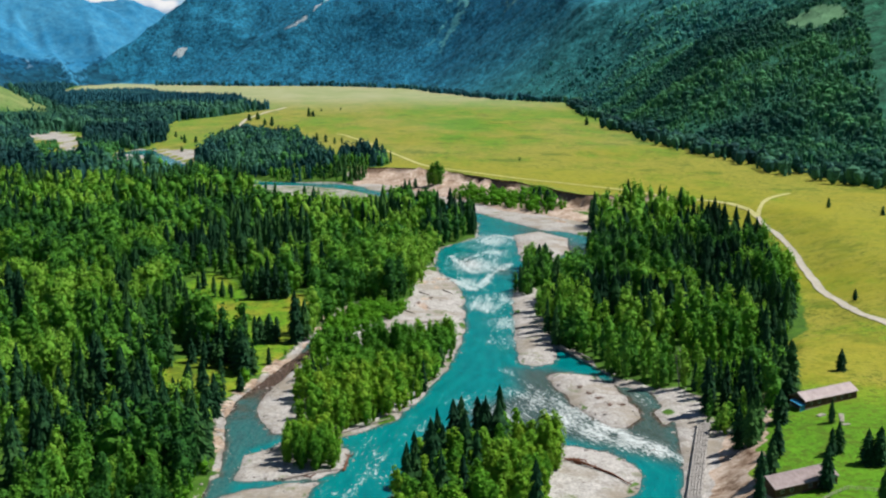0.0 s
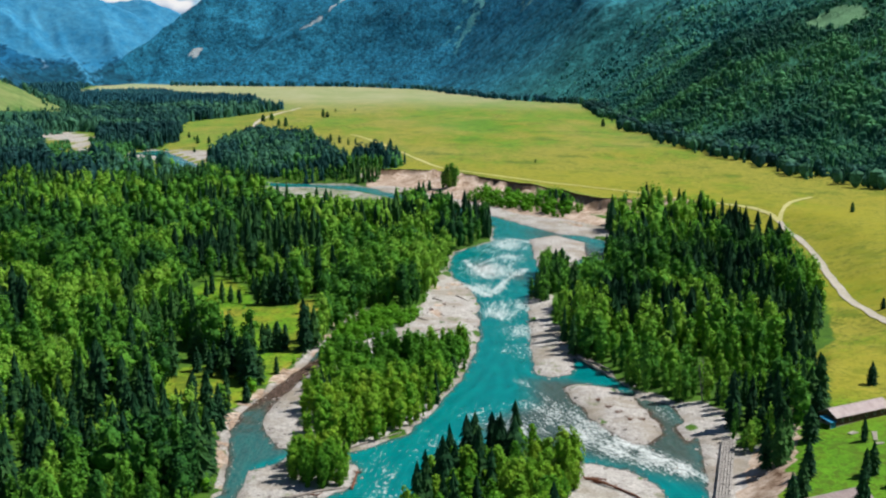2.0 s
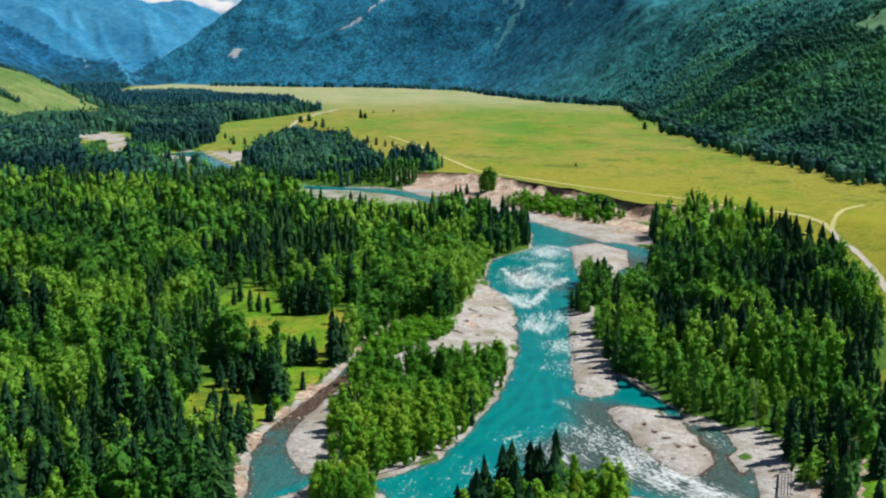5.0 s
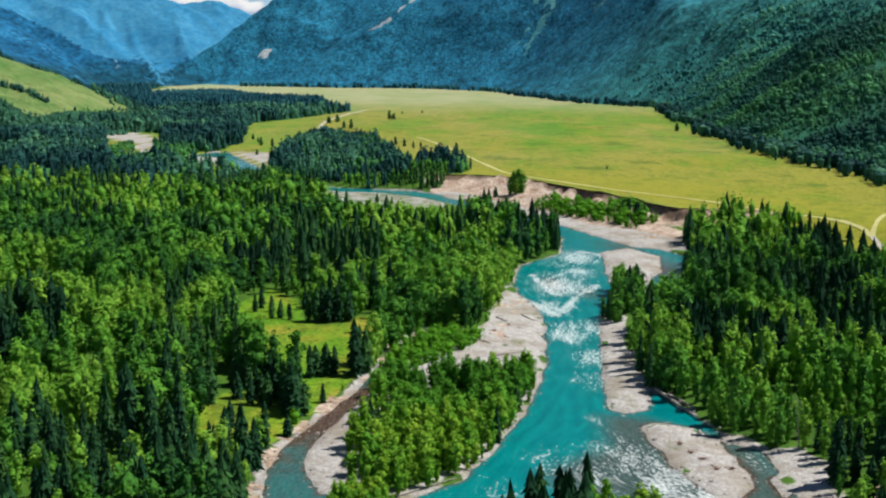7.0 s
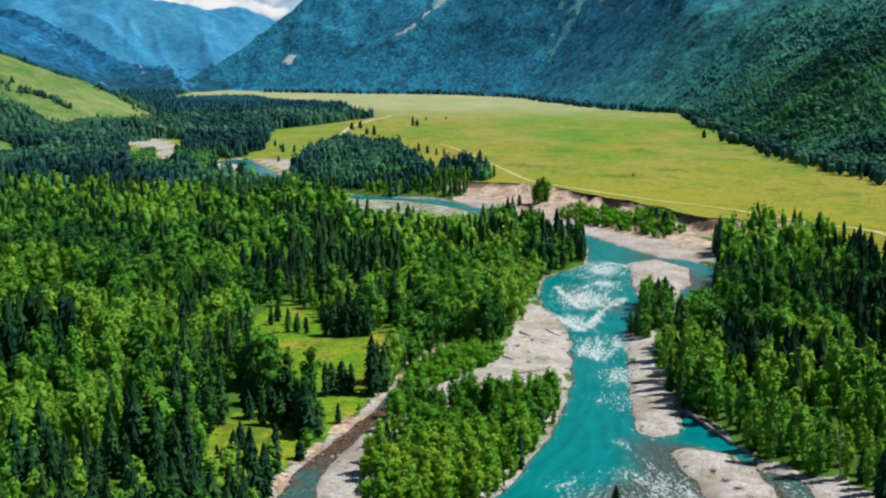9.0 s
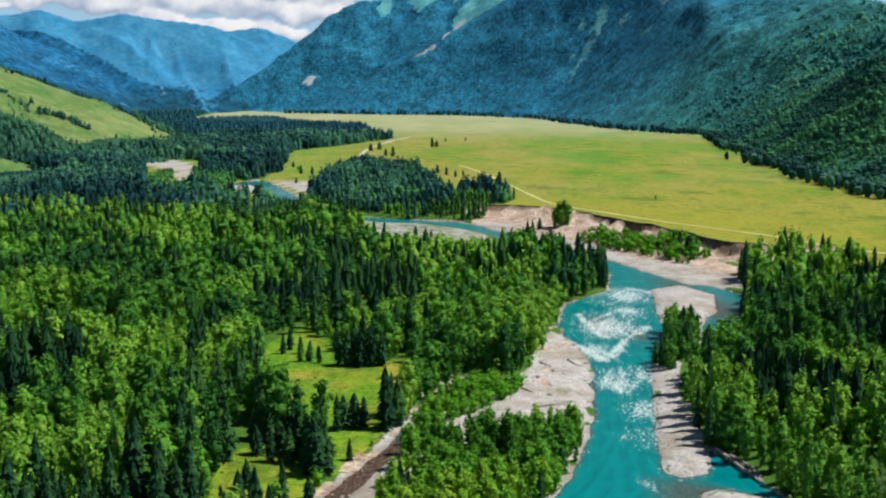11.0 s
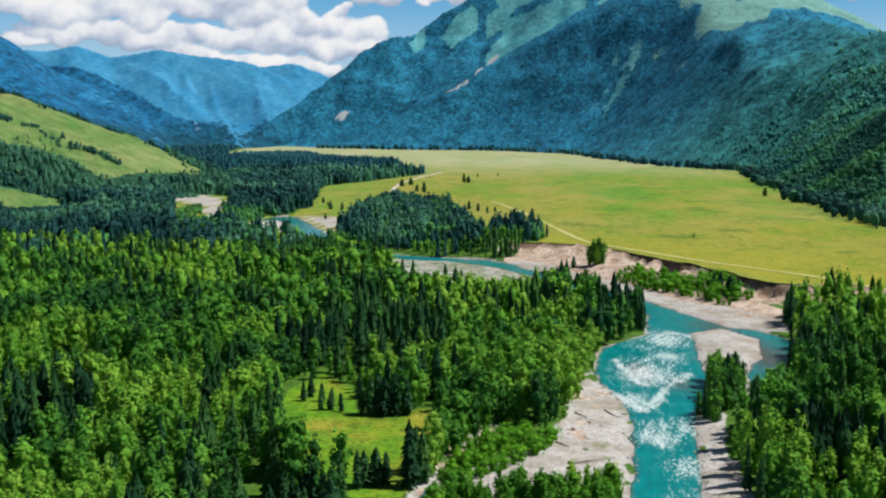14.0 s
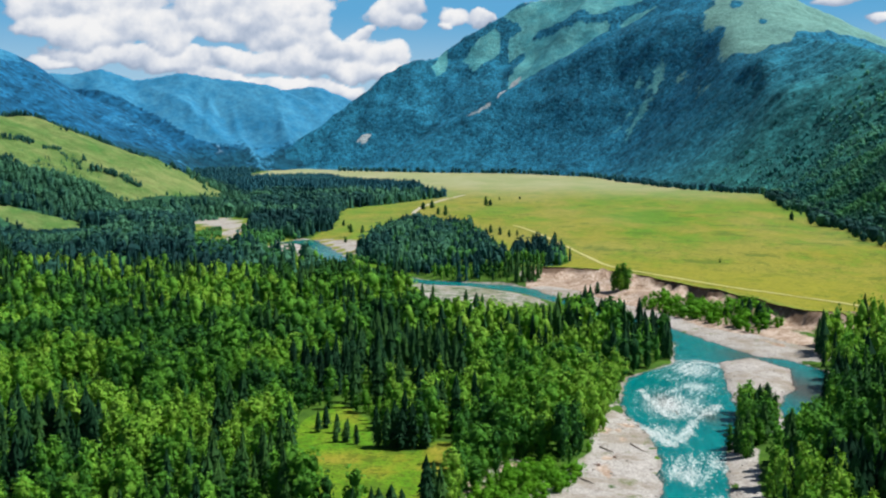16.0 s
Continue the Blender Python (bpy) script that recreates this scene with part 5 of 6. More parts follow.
join("spruce_wood", M_SPRUCE_S, SPRUCE_MID, band(spruce_rows, -500, 700), 21, "dense stand of dark spruce trees along the river", "forest")
on_bars = np.maximum(inside(WOOD_BAR, broad_rows[:, 0], broad_rows[:, 1]), inside(WOOD_SMALL, broad_rows[:, 0], broad_rows[:, 1])) > -4
join("birch_wood", M_YOUNG_S, BROAD_MID, broad_rows[on_bars], 29, "young yellow-green birch trees on the gravel bar", "forest")
broad_rows = broad_rows[~on_bars]
join("birch_wood", M_BROAD_S, BROAD_MID, band(broad_rows, -500, 700), 22, "dense stand of bright green birch trees along the river", "forest")
join("spruce_wood", M_SPRUCE_S, SPRUCE_FAR, band(spruce_rows, 700, 1090), 23, "far dark spruce forest on the valley floor", "forest")
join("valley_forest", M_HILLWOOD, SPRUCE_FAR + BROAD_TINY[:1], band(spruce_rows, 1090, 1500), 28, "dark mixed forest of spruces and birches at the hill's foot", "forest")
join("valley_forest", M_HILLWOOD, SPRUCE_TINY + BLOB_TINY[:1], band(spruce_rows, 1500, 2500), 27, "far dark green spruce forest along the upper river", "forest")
join("valley_forest", M_VALE, SPRUCE_TINY, band(spruce_rows, 2500, 9000), 25, "distant spruce forest filling the valley floor, tinted blue as by haze", "forest")
join("birch_wood", M_SCRUB, BROAD_TINY, band(broad_rows, 1150, 9000), 26, "distant green birch wood on the valley floor", "forest")
join("birch_wood", M_BROAD_S, BROAD_FAR, band(broad_rows, 700, 1150), 24, "far bright green birch wood on the valley floor", "forest")


def mountain_woods():
    rng = np.random.RandomState(9)
    out = []
    for (x0, x1, y0, y1, step) in ((380, 1300, 780, 2250, 6.6), (300, 1500, 2250, 3000, 9.0)):
        X, Y = np.meshgrid(np.arange(x0, x1, step), np.arange(y0, y1, step))
        X = (X + rng.uniform(-0.5, 0.5, X.shape) * step).ravel()
        Y = (Y + rng.uniform(-0.5, 0.5, Y.shape) * step).ravel()
        Z = mountain_height(X, Y)
        k = (inside(FOOT, X, Y) > -6) & (X < 0.40 * Y + 120) & (Z > plain_level(Y) - 3)
        k &= (mountain_grass(X, Y, Z) + 0.5 * rng.uniform(-0.5, 0.5, len(X)) < 0.45) & (mountain_rock(X, Y, Z) < 0.3)
        # only flanks that fall towards the valley
        k &= mountain_height(X, Y - 30) < Z + 20
        X, Y, Z = X[k], Y[k], Z[k]
        Z = np.maximum(Z, np.where(inside(FOOT, X, Y) < 25, plain_level(Y) - 1, -99))
        k = rng.uniform(0, 1, len(X)) > smooth(2250, 2950, Y)
        X, Y, Z = X[k], Y[k], Z[k]
        h = rng.uniform(7, 12, len(X)) * (1 + 0.9 * fbm(X, Y, 50, 83))
        out.append(np.stack([X, Y, Z - 2.5, h, h * rng.uniform(0.9, 1.4, len(X))], -1))
    return out


near_slope, far_slope = mountain_woods()
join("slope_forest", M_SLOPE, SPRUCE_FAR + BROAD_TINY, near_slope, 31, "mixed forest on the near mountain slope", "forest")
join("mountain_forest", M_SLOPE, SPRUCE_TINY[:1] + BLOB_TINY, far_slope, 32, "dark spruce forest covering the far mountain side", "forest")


def foot_woods():
    """Taller dark trees where the slope meets the meadow."""
    rng = np.random.RandomState(17)
    line = np.array(FOOT[2:13], float)
    out = []
    for p, q in zip(line, line[1:]):
        n = int(np.hypot(*(q - p)) / (3.2 + 0.0009 * p[1]))
        k = rng.uniform(0, 1, n)
        x, y = p[0] + k * (q[0] - p[0]), p[1] + k * (q[1] - p[1])
        side = np.array((-(q - p)[1], (q - p)[0])) / np.hypot(*(q - p))
        d = rng.uniform(-16, 16, n) + 30 * fbm(x, y, 140, 31)
        x, y = x - side[0] * d, y - side[1] * d
        h = rng.uniform(10, 19, n)
        out.append(np.stack([x, y, np.maximum(height(x, y), mountain_height(x, y)) - 0.6, h, h * rng.uniform(0.9, 1.4, n)], -1))
    return np.concatenate(out)


edge_rows = foot_woods()
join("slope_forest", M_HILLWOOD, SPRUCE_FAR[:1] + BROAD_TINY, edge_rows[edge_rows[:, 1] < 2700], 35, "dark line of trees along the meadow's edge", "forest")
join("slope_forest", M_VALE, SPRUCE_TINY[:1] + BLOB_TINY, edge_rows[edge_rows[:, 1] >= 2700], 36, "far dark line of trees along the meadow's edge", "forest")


HEDGES = [(-660, 1745, -625, 1757, 7, 9), (-628, 1757, -584, 1745, 8, 9), (-800, 1690, -748, 1742, 9, 8), (-729, 1741, -716, 1766, 5, 7), (-745, 1648, -706, 1630, 12, 9), (-702, 1748, -671, 1733, 3, 5), (-715, 1676, -695, 1686, 4, 5), (-742, 1690, -738, 1692, 4, 4), (-700, 1650, -655, 1676, 9, 9), (-655, 1676, -610, 1672, 7, 9)]


def hill_woods():
    """Forest round the hill's foot, bushes over its meadow, and the wood behind its crest."""
    rng = np.random.RandomState(19)
    n = 18000
    x, y = rng.uniform(-1150, -420, n), rng.uniform(1250, 2700, n)
    z = hill_height(x, y)
    inner = inside(HILL_MEADOW, x, y) + 10 * fbm(x, y, 40, 53)
    k = (z - water_level(y) > -6) & far_left(x, y) & (inside(CLEAR_C, x, y) < 2) & ((inner < 0) | ((inner < 90) & (fbm(x, y, 38, 57) > 0.33)))
    k &= (inner < -34) | (inner > 0) | (y > 2000) | (rng.uniform(0, 1, n) < 0.6)
    h = np.where((inner < -34) | (y > 2000), rng.uniform(9, 17, n), rng.uniform(3, 8, n))
    h = np.where(inside(GLADE_FRONT, x, y) > 0, np.minimum(h, 5 + 0.045 * (1490 - y)), h)
    rows_ = np.stack([x, y, z - 0.5, h, h * rng.uniform(0.9, 1.4, n)], -1)[k]
    ridge = np.array(RIDGE_HILL)
    m = 2800
    t = rng.uniform(0, len(ridge) - 1.001, m)
    i = t.astype(int)
    p = ridge[i] + (t - i)[:, None] * (ridge[i + 1] - ridge[i])
    d = rng.uniform(4, 110, m)
    p[:, 0] -= d * 0.3
    p[:, 1] += d
    hh = rng.uniform(7, 14, m)
    out = [rows_, np.stack([p[:, 0], p[:, 1], hill_height(p[:, 0], p[:, 1]) - 0.5, hh, hh], -1)]
    for ax, ay, bx, by, wide, tall in HEDGES:
        q = int(math.hypot(bx - ax, by - ay) * wide / 7)
        u, v = rng.uniform(-0.06, 1.06, q), np.clip(rng.normal(0, 0.55, q), -1.4, 1.4) * wide
        x, y = ax + u * (bx - ax) + 0.7 * v * rng.uniform(-1, 1, q), ay + u * (by - ay) + v
        h = tall * rng.uniform(0.5, 1.2, q)
        out.append(np.stack([x, y, hill_height(x, y) - 0.4, h, h * rng.uniform(1.0, 1.6, q)], -1))
    return np.concatenate(out)


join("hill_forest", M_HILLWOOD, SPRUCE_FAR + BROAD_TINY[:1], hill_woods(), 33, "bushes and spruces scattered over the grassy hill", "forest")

# ---- single trees ----
YARD_SPRUCES = [(178, 378, 9), (149, 321, 8), (122, 297, 11), (110, 278, 10), (114, 281, 13), (104, 263, 11), (137, 294, 9), (140, 296, 10), (144, 286, 11), (147, 285, 12), (125, 270, 13), (120, 313, 17), (118, 318, 15), (124, 318, 16), (134, 325, 12), (149, 353, 19), (135, 258, 10), (145, 352, 16)]
CLEARING_SPRUCES = [(-64, 452, 11), (-60, 446, 12), (-57, 440, 11), (-66, 462, 10), (-58, 456, 11), (-52, 452, 11), (-48, 448, 12), (-54, 434, 13), (-60, 434, 12), (-70, 456, 11), (-46, 424, 11), (-66, 440, 11), (-43, 428, 15), (-40, 425, 13), (-43, 470, 14), (-38, 475, 13), (-49, 440, 16), (-53, 443, 15), (-46, 433, 17), (-56, 455, 14), (-51, 449, 13), (-82, 581, 10), (-72, 567, 9), (-68, 568, 9), (-63, 565, 8), (-44, 424, 19), (-41, 473, 13), (-34, 476, 12), (-37, 474, 14), (-35, 440, 8), (-63, 410, 10), (-80, 588, 11), (-74, 581, 9), (-69, 578, 8), (-65, 575, 6), (-54, 562, 15), (-50, 560, 18), (-47, 562, 20), (-44, 560, 17), (-40, 561, 19), (-35, 562, 16), (-22, 492, 13), (-43, 404, 8)]
BEND_SPRUCES = [(-214, 1119, 16), (-203, 1107, 14), (-196, 1125, 17), (-180, 1108, 15), (-174, 1120, 16), (-160, 1088, 14), (-142, 1068, 15), (-127, 1050, 13), (-248, 1139, 15), (-230, 1132, 16), (-114, 1027, 14), (-108, 1055, 15), (-238, 1150, 14), (-222, 1140, 17), (-190, 1100, 13), (-168, 1100, 15), (-150, 1080, 16), (-256, 1152, 15), (-262, 1146, 14), (-134, 1046, 12), (-208, 1130, 13), (-186, 1120, 15)]
MEADOW_TREES = [(-78, 2101, 22), (-70, 2098, 15), (381, 1765, 17), (340, 756, 9), (241, 501, 7), (176, 1142, 5), (-177, 1965, 16), (-165, 1999, 18), (-126, 1796, 20), (-251, 1616, 11), (-222, 1502, 15), (-207, 1500, 12), (-209, 1386, 9), (-45, 1477, 14), (-33, 1455, 13), (-21, 1425, 11), (361, 717, 8), (7, 1332, 14), (20, 1306, 16), (30, 1300, 20), (150, 868, 13), (155, 860, 15), (160, 858, 12), (146, 872, 11), (140, 884, 9), (58, 1000, 12), (-140, 1830, 15), (-12, 1445, 9), (-235, 1560, 8), (-60, 2300, 9), (-20, 2330, 8), (395, 1700, 9)]
for x, y, h in YARD_SPRUCES + CLEARING_SPRUCES + BEND_SPRUCES:
    plant(PROTO_SPRUCE[rng_t.randint(4)], x, y, float(height(x, y)), h, h * rng_t.uniform(1.1, 1.5), rng_t.uniform(0, 6.28))
for x, y, h in MEADOW_TREES:
    plant(PROTO_SPRUCE[rng_t.randint(4)], x, y, float(height(x, y)), h * 0.85, h * rng_t.uniform(1.4, 1.9), rng_t.uniform(0, 6.28))
for x, y, h in ((78, 1000, 21), (74, 1003, 18), (81, 998, 17), (71, 1005, 14), (76, 995, 13)):
    plant(PROTO_BROAD[rng_t.randint(4)], x, y, float(height(x, y)), h, h * rng_t.uniform(1.2, 1.6), rng_t.uniform(0, 6.28))

bx, by = scatter(BUSH_BAR, 4.0, 61, 0.5)
sx, sy = scatter([(92, 972), (118, 945), (158, 885), (168, 850), (148, 828), (127, 860), (105, 898), (84, 933)], 5.0, 62)
for x, y in list(zip(bx, by)) + list(zip(sx, sy)):
    h = rng_t.uniform(2.5, 5.0) if y < 700 else 2.0 + 6.0 * rng_t.uniform(0, 1) ** 1.8
    plant(PROTO_BUSH[rng_t.randint(2)], x, y, float(height(x, y)), h, h * rng_t.uniform(0.9, 1.5), rng_t.uniform(0, 6.28))


gx, gy = scatter([(-70, 280), (70, 280), (110, 430), (120, 700), (30, 700), (-60, 420)], 6.5, 63)
keep = (gx < 60) & (on_bar(gx, gy) < -0.5) & (in_water(gx, gy) < -1.5) & (terrace_share(gx, gy) < 0.2)
for p in (WOOD_L, WOOD_R, WOOD_FRONT, WOOD_BAR, CLEAR_A, CLEAR_B, BUSH_BAR):
    keep &= inside(p, gx, gy) < 0.5
for x, y in zip(gx[keep], gy[keep]):
    h = rng_t.uniform(1.5, 4.5)
    plant(PROTO_BUSH[rng_t.randint(2)], x, y, float(height(x, y)), h, h * rng_t.uniform(0.8, 1.3), rng_t.uniform(0, 6.28))


def stones():
    """Boulders on the bars and in the rapids."""
    rng = np.random.RandomState(44)
    n = 60000
    x, y = rng.uniform(-60, 175, n), rng.uniform(260, 1000, n)
    g, w = on_bar(x, y), in_water(x, y)
    lot = rng.uniform(0, 1, n)
    k = ((np.abs(w) < 2.5) & (lot < 0.5)) | ((g > 0) & (lot < 0.10)) | ((inside(BAR_LEFT, x, y) > -2) & (lot < 0.8))
    rapid = rapids(x, y)
    k |= (w > 0) & (rapid > 0.5) & (lot < 0.12)
    k &= (inside(WOOD_BAR, x, y) < 0)
    x, y = x[k][:2600], y[k][:2600]
    s = 0.22 + 0.75 * rng.uniform(0, 1, len(x)) ** 4
    z = np.maximum(height(x, y), water_level(y) - 0.5 * s)
    bv, bf = ICO_A
    shapes = [(bv * (1 + rng.uniform(-0.25, 0.25, (len(bv), 1))) * (1.0, 0.8, 0.6), bf) for _ in range(5)]
    ob = join("river_stones", M_STONE, shapes, np.stack([x, y, z, s, s], -1), 45, "pale grey boulders strewn along the river bars", "stones")
    return ob


stones()


def bank_edge():
    """Turf hanging over the bare face of the cut bank."""
    line = [Vector(p) for p in TERRACE[:8]]
    pts = []
    for p, q in zip(line, line[1:]):
        out = Vector((-(q - p).y, (q - p).x)).normalized() * -1
        n = int((q - p).length / 2.5)
        for k in range(n):
            c = p.lerp(q, k / n)
            s = np.arange(-16, 22, 0.5)
            sh = terrace_share(c.x + out.x * s, c.y + out.y * s)
            hit = np.nonzero(sh < 0.93)[0]
            pts.append(c + out * float(s[hit[0]] if len(hit) else 2.0))
    smoothed = [(pts[max(0, i - 1)] + pts[i] * 2 + pts[min(len(pts) - 1, i + 1)]) / 4 for i in range(len(pts))]
    V, F, M = [], [], []
    for i, p in enumerate(smoothed):
        d = (smoothed[min(len(smoothed) - 1, i + 1)] - smoothed[max(0, i - 1)]).normalized()
        out = Vector((d.y, -d.x))
        fade = min(1.0, i / 6, (len(smoothed) - 1 - i) / 6)
        deep = (1.3 + 1.6 * float(fbm(p.x, p.y, 30, 97))) * fade + 0.3
        over = (0.8 + 1.2 * float(fbm(p.x, p.y, 12, 98))) * fade
        back = p - out * 4.0
        zt = float(height(back.x, back.y))
        for o, z in ((-7.0, -0.5), (-4.0, 0.25), (over, 0.15), (over - 0.4, -0.45), (-0.3, -deep), (-4.0, -deep)):
            V.append((p.x + out.x * o, p.y + out.y * o, zt + z))
    for i in range(len(smoothed) - 1):
        for j in range(5):
            F.append((6 * i + j, 6 * i + j + 1, 6 * i + j + 7, 6 * i + j + 6))
            M.append(0 if j < 2 else 1)
    me = mesh_of("bank_edge", V, F, [M_TURF, M_SOIL])
    me.polygons.foreach_set("material_index", np.array(M, np.int32))
    tagged(new("bank_edge", me), "overhanging turf edge of the eroded river terrace", "bank", kind="structure")


bank_edge()


# ---- tracks over the meadow ----
def ribbon(name, line, wide, mat, label, lift=0.25):
    P = [Vector(p) for p in line]
    pts = []
    for i in range(len(P) - 1):
        p0, p1, p2, p3 = P[max(0, i - 1)], P[i], P[i + 1], P[min(len(P) - 1, i + 2)]
        n = max(2, int((p2 - p1).length / 5))
        for k in range(n):
            t = k / n
            pts.append(0.5 * ((2 * p1) + (p2 - p0) * t + (2 * p0 - 5 * p1 + 4 * p2 - p3) * t * t + (3 * p1 - p0 - 3 * p2 + p3) * t ** 3))
    pts.append(P[-1])
    V = []
    for i, p in enumerate(pts):
        d = (pts[min(len(pts) - 1, i + 1)] - pts[max(0, i - 1)]).normalized()
        side = Vector((-d.y, d.x))
        w = wide * (1 + 0.5 * float(vnoise(p.x, p.y, 25, 91)))
        for s in (-0.5, -0.2, 0.2, 0.5):
            q = p + side * w * s
            V.append((q.x, q.y, float(height(q.x, q.y)) + lift - (0.1 if abs(s) < 0.3 else 0.0)))
    F = [(4 * i + j, 4 * i + j + 1, 4 * i + j + 5, 4 * i + j + 4) for i in range(len(pts) - 1) for j in range(3)]
    return tagged(new(name, mesh_of(name, V, F, [mat], False)), label, "track", kind="structure")


ribbon("road", [(227, 399), (229, 437), (231, 475), (237, 515), (244, 551), (257, 603), (272, 658), (279, 698), (287, 753)], 3.6, M_TRACK, "pale dusty unpaved track across the meadow", 0.35)
ribbon("road", [(287, 753), (283, 787), (253, 831), (214, 902), (167, 956), (125, 1017), (84, 1085), (67, 1146), (51, 1247), (15, 1469), (-20, 1600)], 4.0, M_PATH, "faint worn cart track along the river terrace", 0.35)
ribbon("road", [(287, 753), (294, 768), (319, 813), (347, 845)], 3.5, M_PATH, "faint worn track forking over the meadow", 0.35)
ribbon("road", [(-140, 1678), (-163, 1752), (-183, 1880), (-185, 2059), (-170, 2269), (-144, 2527)], 7.0, M_TRACK, "pale far track climbing the meadow", 0.5)


# ---- cabins ----
def cabin(name, a, b, wide, eaves, ridge, roof_mat, label):
    a, b = Vector(a), Vector(b)
    mid, d = (a + b) / 2, (b - a)
    n, L = math.atan2(d.y, d.x), d.length
    side = Vector((-d.y, d.x)).normalized()
    c = mid + side * wide / 2
    z = sum(float(height(p.x, p.y)) for p in (a, b, a + side * wide, b + side * wide)) / 4 + 0.5
    root = new(name)
    root.matrix_basis = pose(c.x, c.y, z - 0.3, 0, 0, math.degrees(n))
    bm = bmesh.new()
    courses = int(eaves / 0.3)
    for k in range(courses):
        for s in (-1, 1):
            stem(bm, (-L / 2 - 0.25, s * wide / 2, 0.15 + 0.3 * k), (L / 2 + 0.25, s * wide / 2, 0.15 + 0.3 * k), 0.17, 0.17, 6)
            stem(bm, (s * L / 2, -wide / 2 - 0.25, 0.3 + 0.3 * k), (s * L / 2, wide / 2 + 0.25, 0.3 + 0.3 * k), 0.17, 0.17, 6)
    plinth = bmesh.new()
    box(plinth, Matrix.Translation((0, 0, -0.9)), (L + 0.3, wide + 0.3, 2.0), 0.05)
    part("plinth", plinth, M_STONE, root, "grey stone plinth")
    part("log_wall", bm, M_WALL, root, "dark log walls with crossed corners")
    for s in (-1, 1):
        bm = bmesh.new()
        x = s * L / 2
        vs = [bm.verts.new(p) for p in ((x - 0.06, -wide / 2, eaves), (x - 0.06, wide / 2, eaves), (x - 0.06, 0, ridge), (x + 0.06, -wide / 2, eaves), (x + 0.06, wide / 2, eaves), (x + 0.06, 0, ridge))]
        for f in ((0, 1, 2), (5, 4, 3), (0, 3, 4, 1), (1, 4, 5, 2), (2, 5, 3, 0)):
            bm.faces.new([vs[i] for i in f])
        part("gable", bm, M_DOOR, root, "dark boarded gable")
    run = math.hypot(wide / 2 + 0.6, ridge - eaves + 0.25)
    tilt = math.atan2(ridge - eaves + 0.25, wide / 2 + 0.6)
    for s in (-1, 1):
        bm = bmesh.new()
        m = Matrix.Translation((0, s * (wide / 2 + 0.6) / 2, (ridge + eaves) / 2 + 0.08)) @ Matrix.Rotation(-s * tilt, 4, "X")
        box(bm, m, (L + 1.2, run, 0.12), 0.02)
        count = int(L / 0.9)
        for k in range(count + 1):
            box(bm, m @ Matrix.Translation((-L / 2 - 0.5 + k * (L + 1.0) / count, 0, 0.08)), (0.07, run, 0.06))
        part("roof", bm, roof_mat, root, "weathered pinkish-grey roof slope")
    bm = bmesh.new()
    box(bm, Matrix.Translation((0, 0, ridge + 0.28)), (L + 1.3, 0.4, 0.08), 0.02)
    part("ridge_cap", bm, roof_mat, root)
    for k in range(6):
        x = -L / 2 + (k + 0.7) * L / 6.6
        if k == 2:
            bm = bmesh.new()
            box(bm, Matrix.Translation((x, -wide / 2 - 0.2, 1.05)), (0.95, 0.08, 2.0), 0.02)
            part("door", bm, M_DOOR, root, "brown boarded door")
            continue
        bm = bmesh.new()
        for dx, dz, sx, sz in ((-0.55, 0, 0.1, 1.1), (0.55, 0, 0.1, 1.1), (0, 0.5, 1.2, 0.1), (0, -0.5, 1.2, 0.1), (0, 0, 0.06, 1.0)):
            box(bm, Matrix.Translation((x + dx, -wide / 2 - 0.2, 1.55 + dz)), (sx, 0.08, sz))
        win = part("window", bm, M_POST, root, "small pale-framed window")
        bm = bmesh.new()
        box(bm, Matrix.Translation((x, -wide / 2 - 0.18, 1.55)), (1.05, 0.03, 0.95))
        part("pane", bm, M_GLASS, win)
    return tagged(root, label, "cabin", "log cabins")


cabin("log_cabin", (146.5, 335.2), (168.3, 345.2), 6.5, 2.7, 4.6, M_ROOF, "long log cabin with a pinkish-grey sheet roof")
cabin("log_cabin", (109.1, 265.5), (129.3, 273.6), 7.0, 2.7, 4.8, M_ROOF_B, "long log cabin with a grey-brown board roof")


def awning():
    root = new("lean_to_shed")
    root.matrix_basis = pose(144.6, 336.5, float(height(144.6, 336.5)), 0, 0, 25)
    bm = bmesh.new()
    box(bm, pose(0, 0, 2.5, 12, 0, 0), (3.2, 4.6, 0.1), 0.03)
    part("roof", bm, M_BLUE, root, "bright blue tarpaulin roof")
    for x in (-1.4, 1.4):
        for y in (-2.0, 2.0):
            bm = bmesh.new()
            stem(bm, (x, y, -0.2), (x, y, 2.5 + 0.2 * y), 0.08, 0.07)
            part("post", bm, M_POST, root)
    bm = bmesh.new()
    box(bm, Matrix.Translation((0, -2.0, 1.1)), (2.8, 0.08, 2.2), 0.02)
    part("side_panel", bm, M_BLUE, root, "blue tarpaulin side")
    tagged(root, "small lean-to with a bright blue tarpaulin beside the cabin", "shed")


awning()


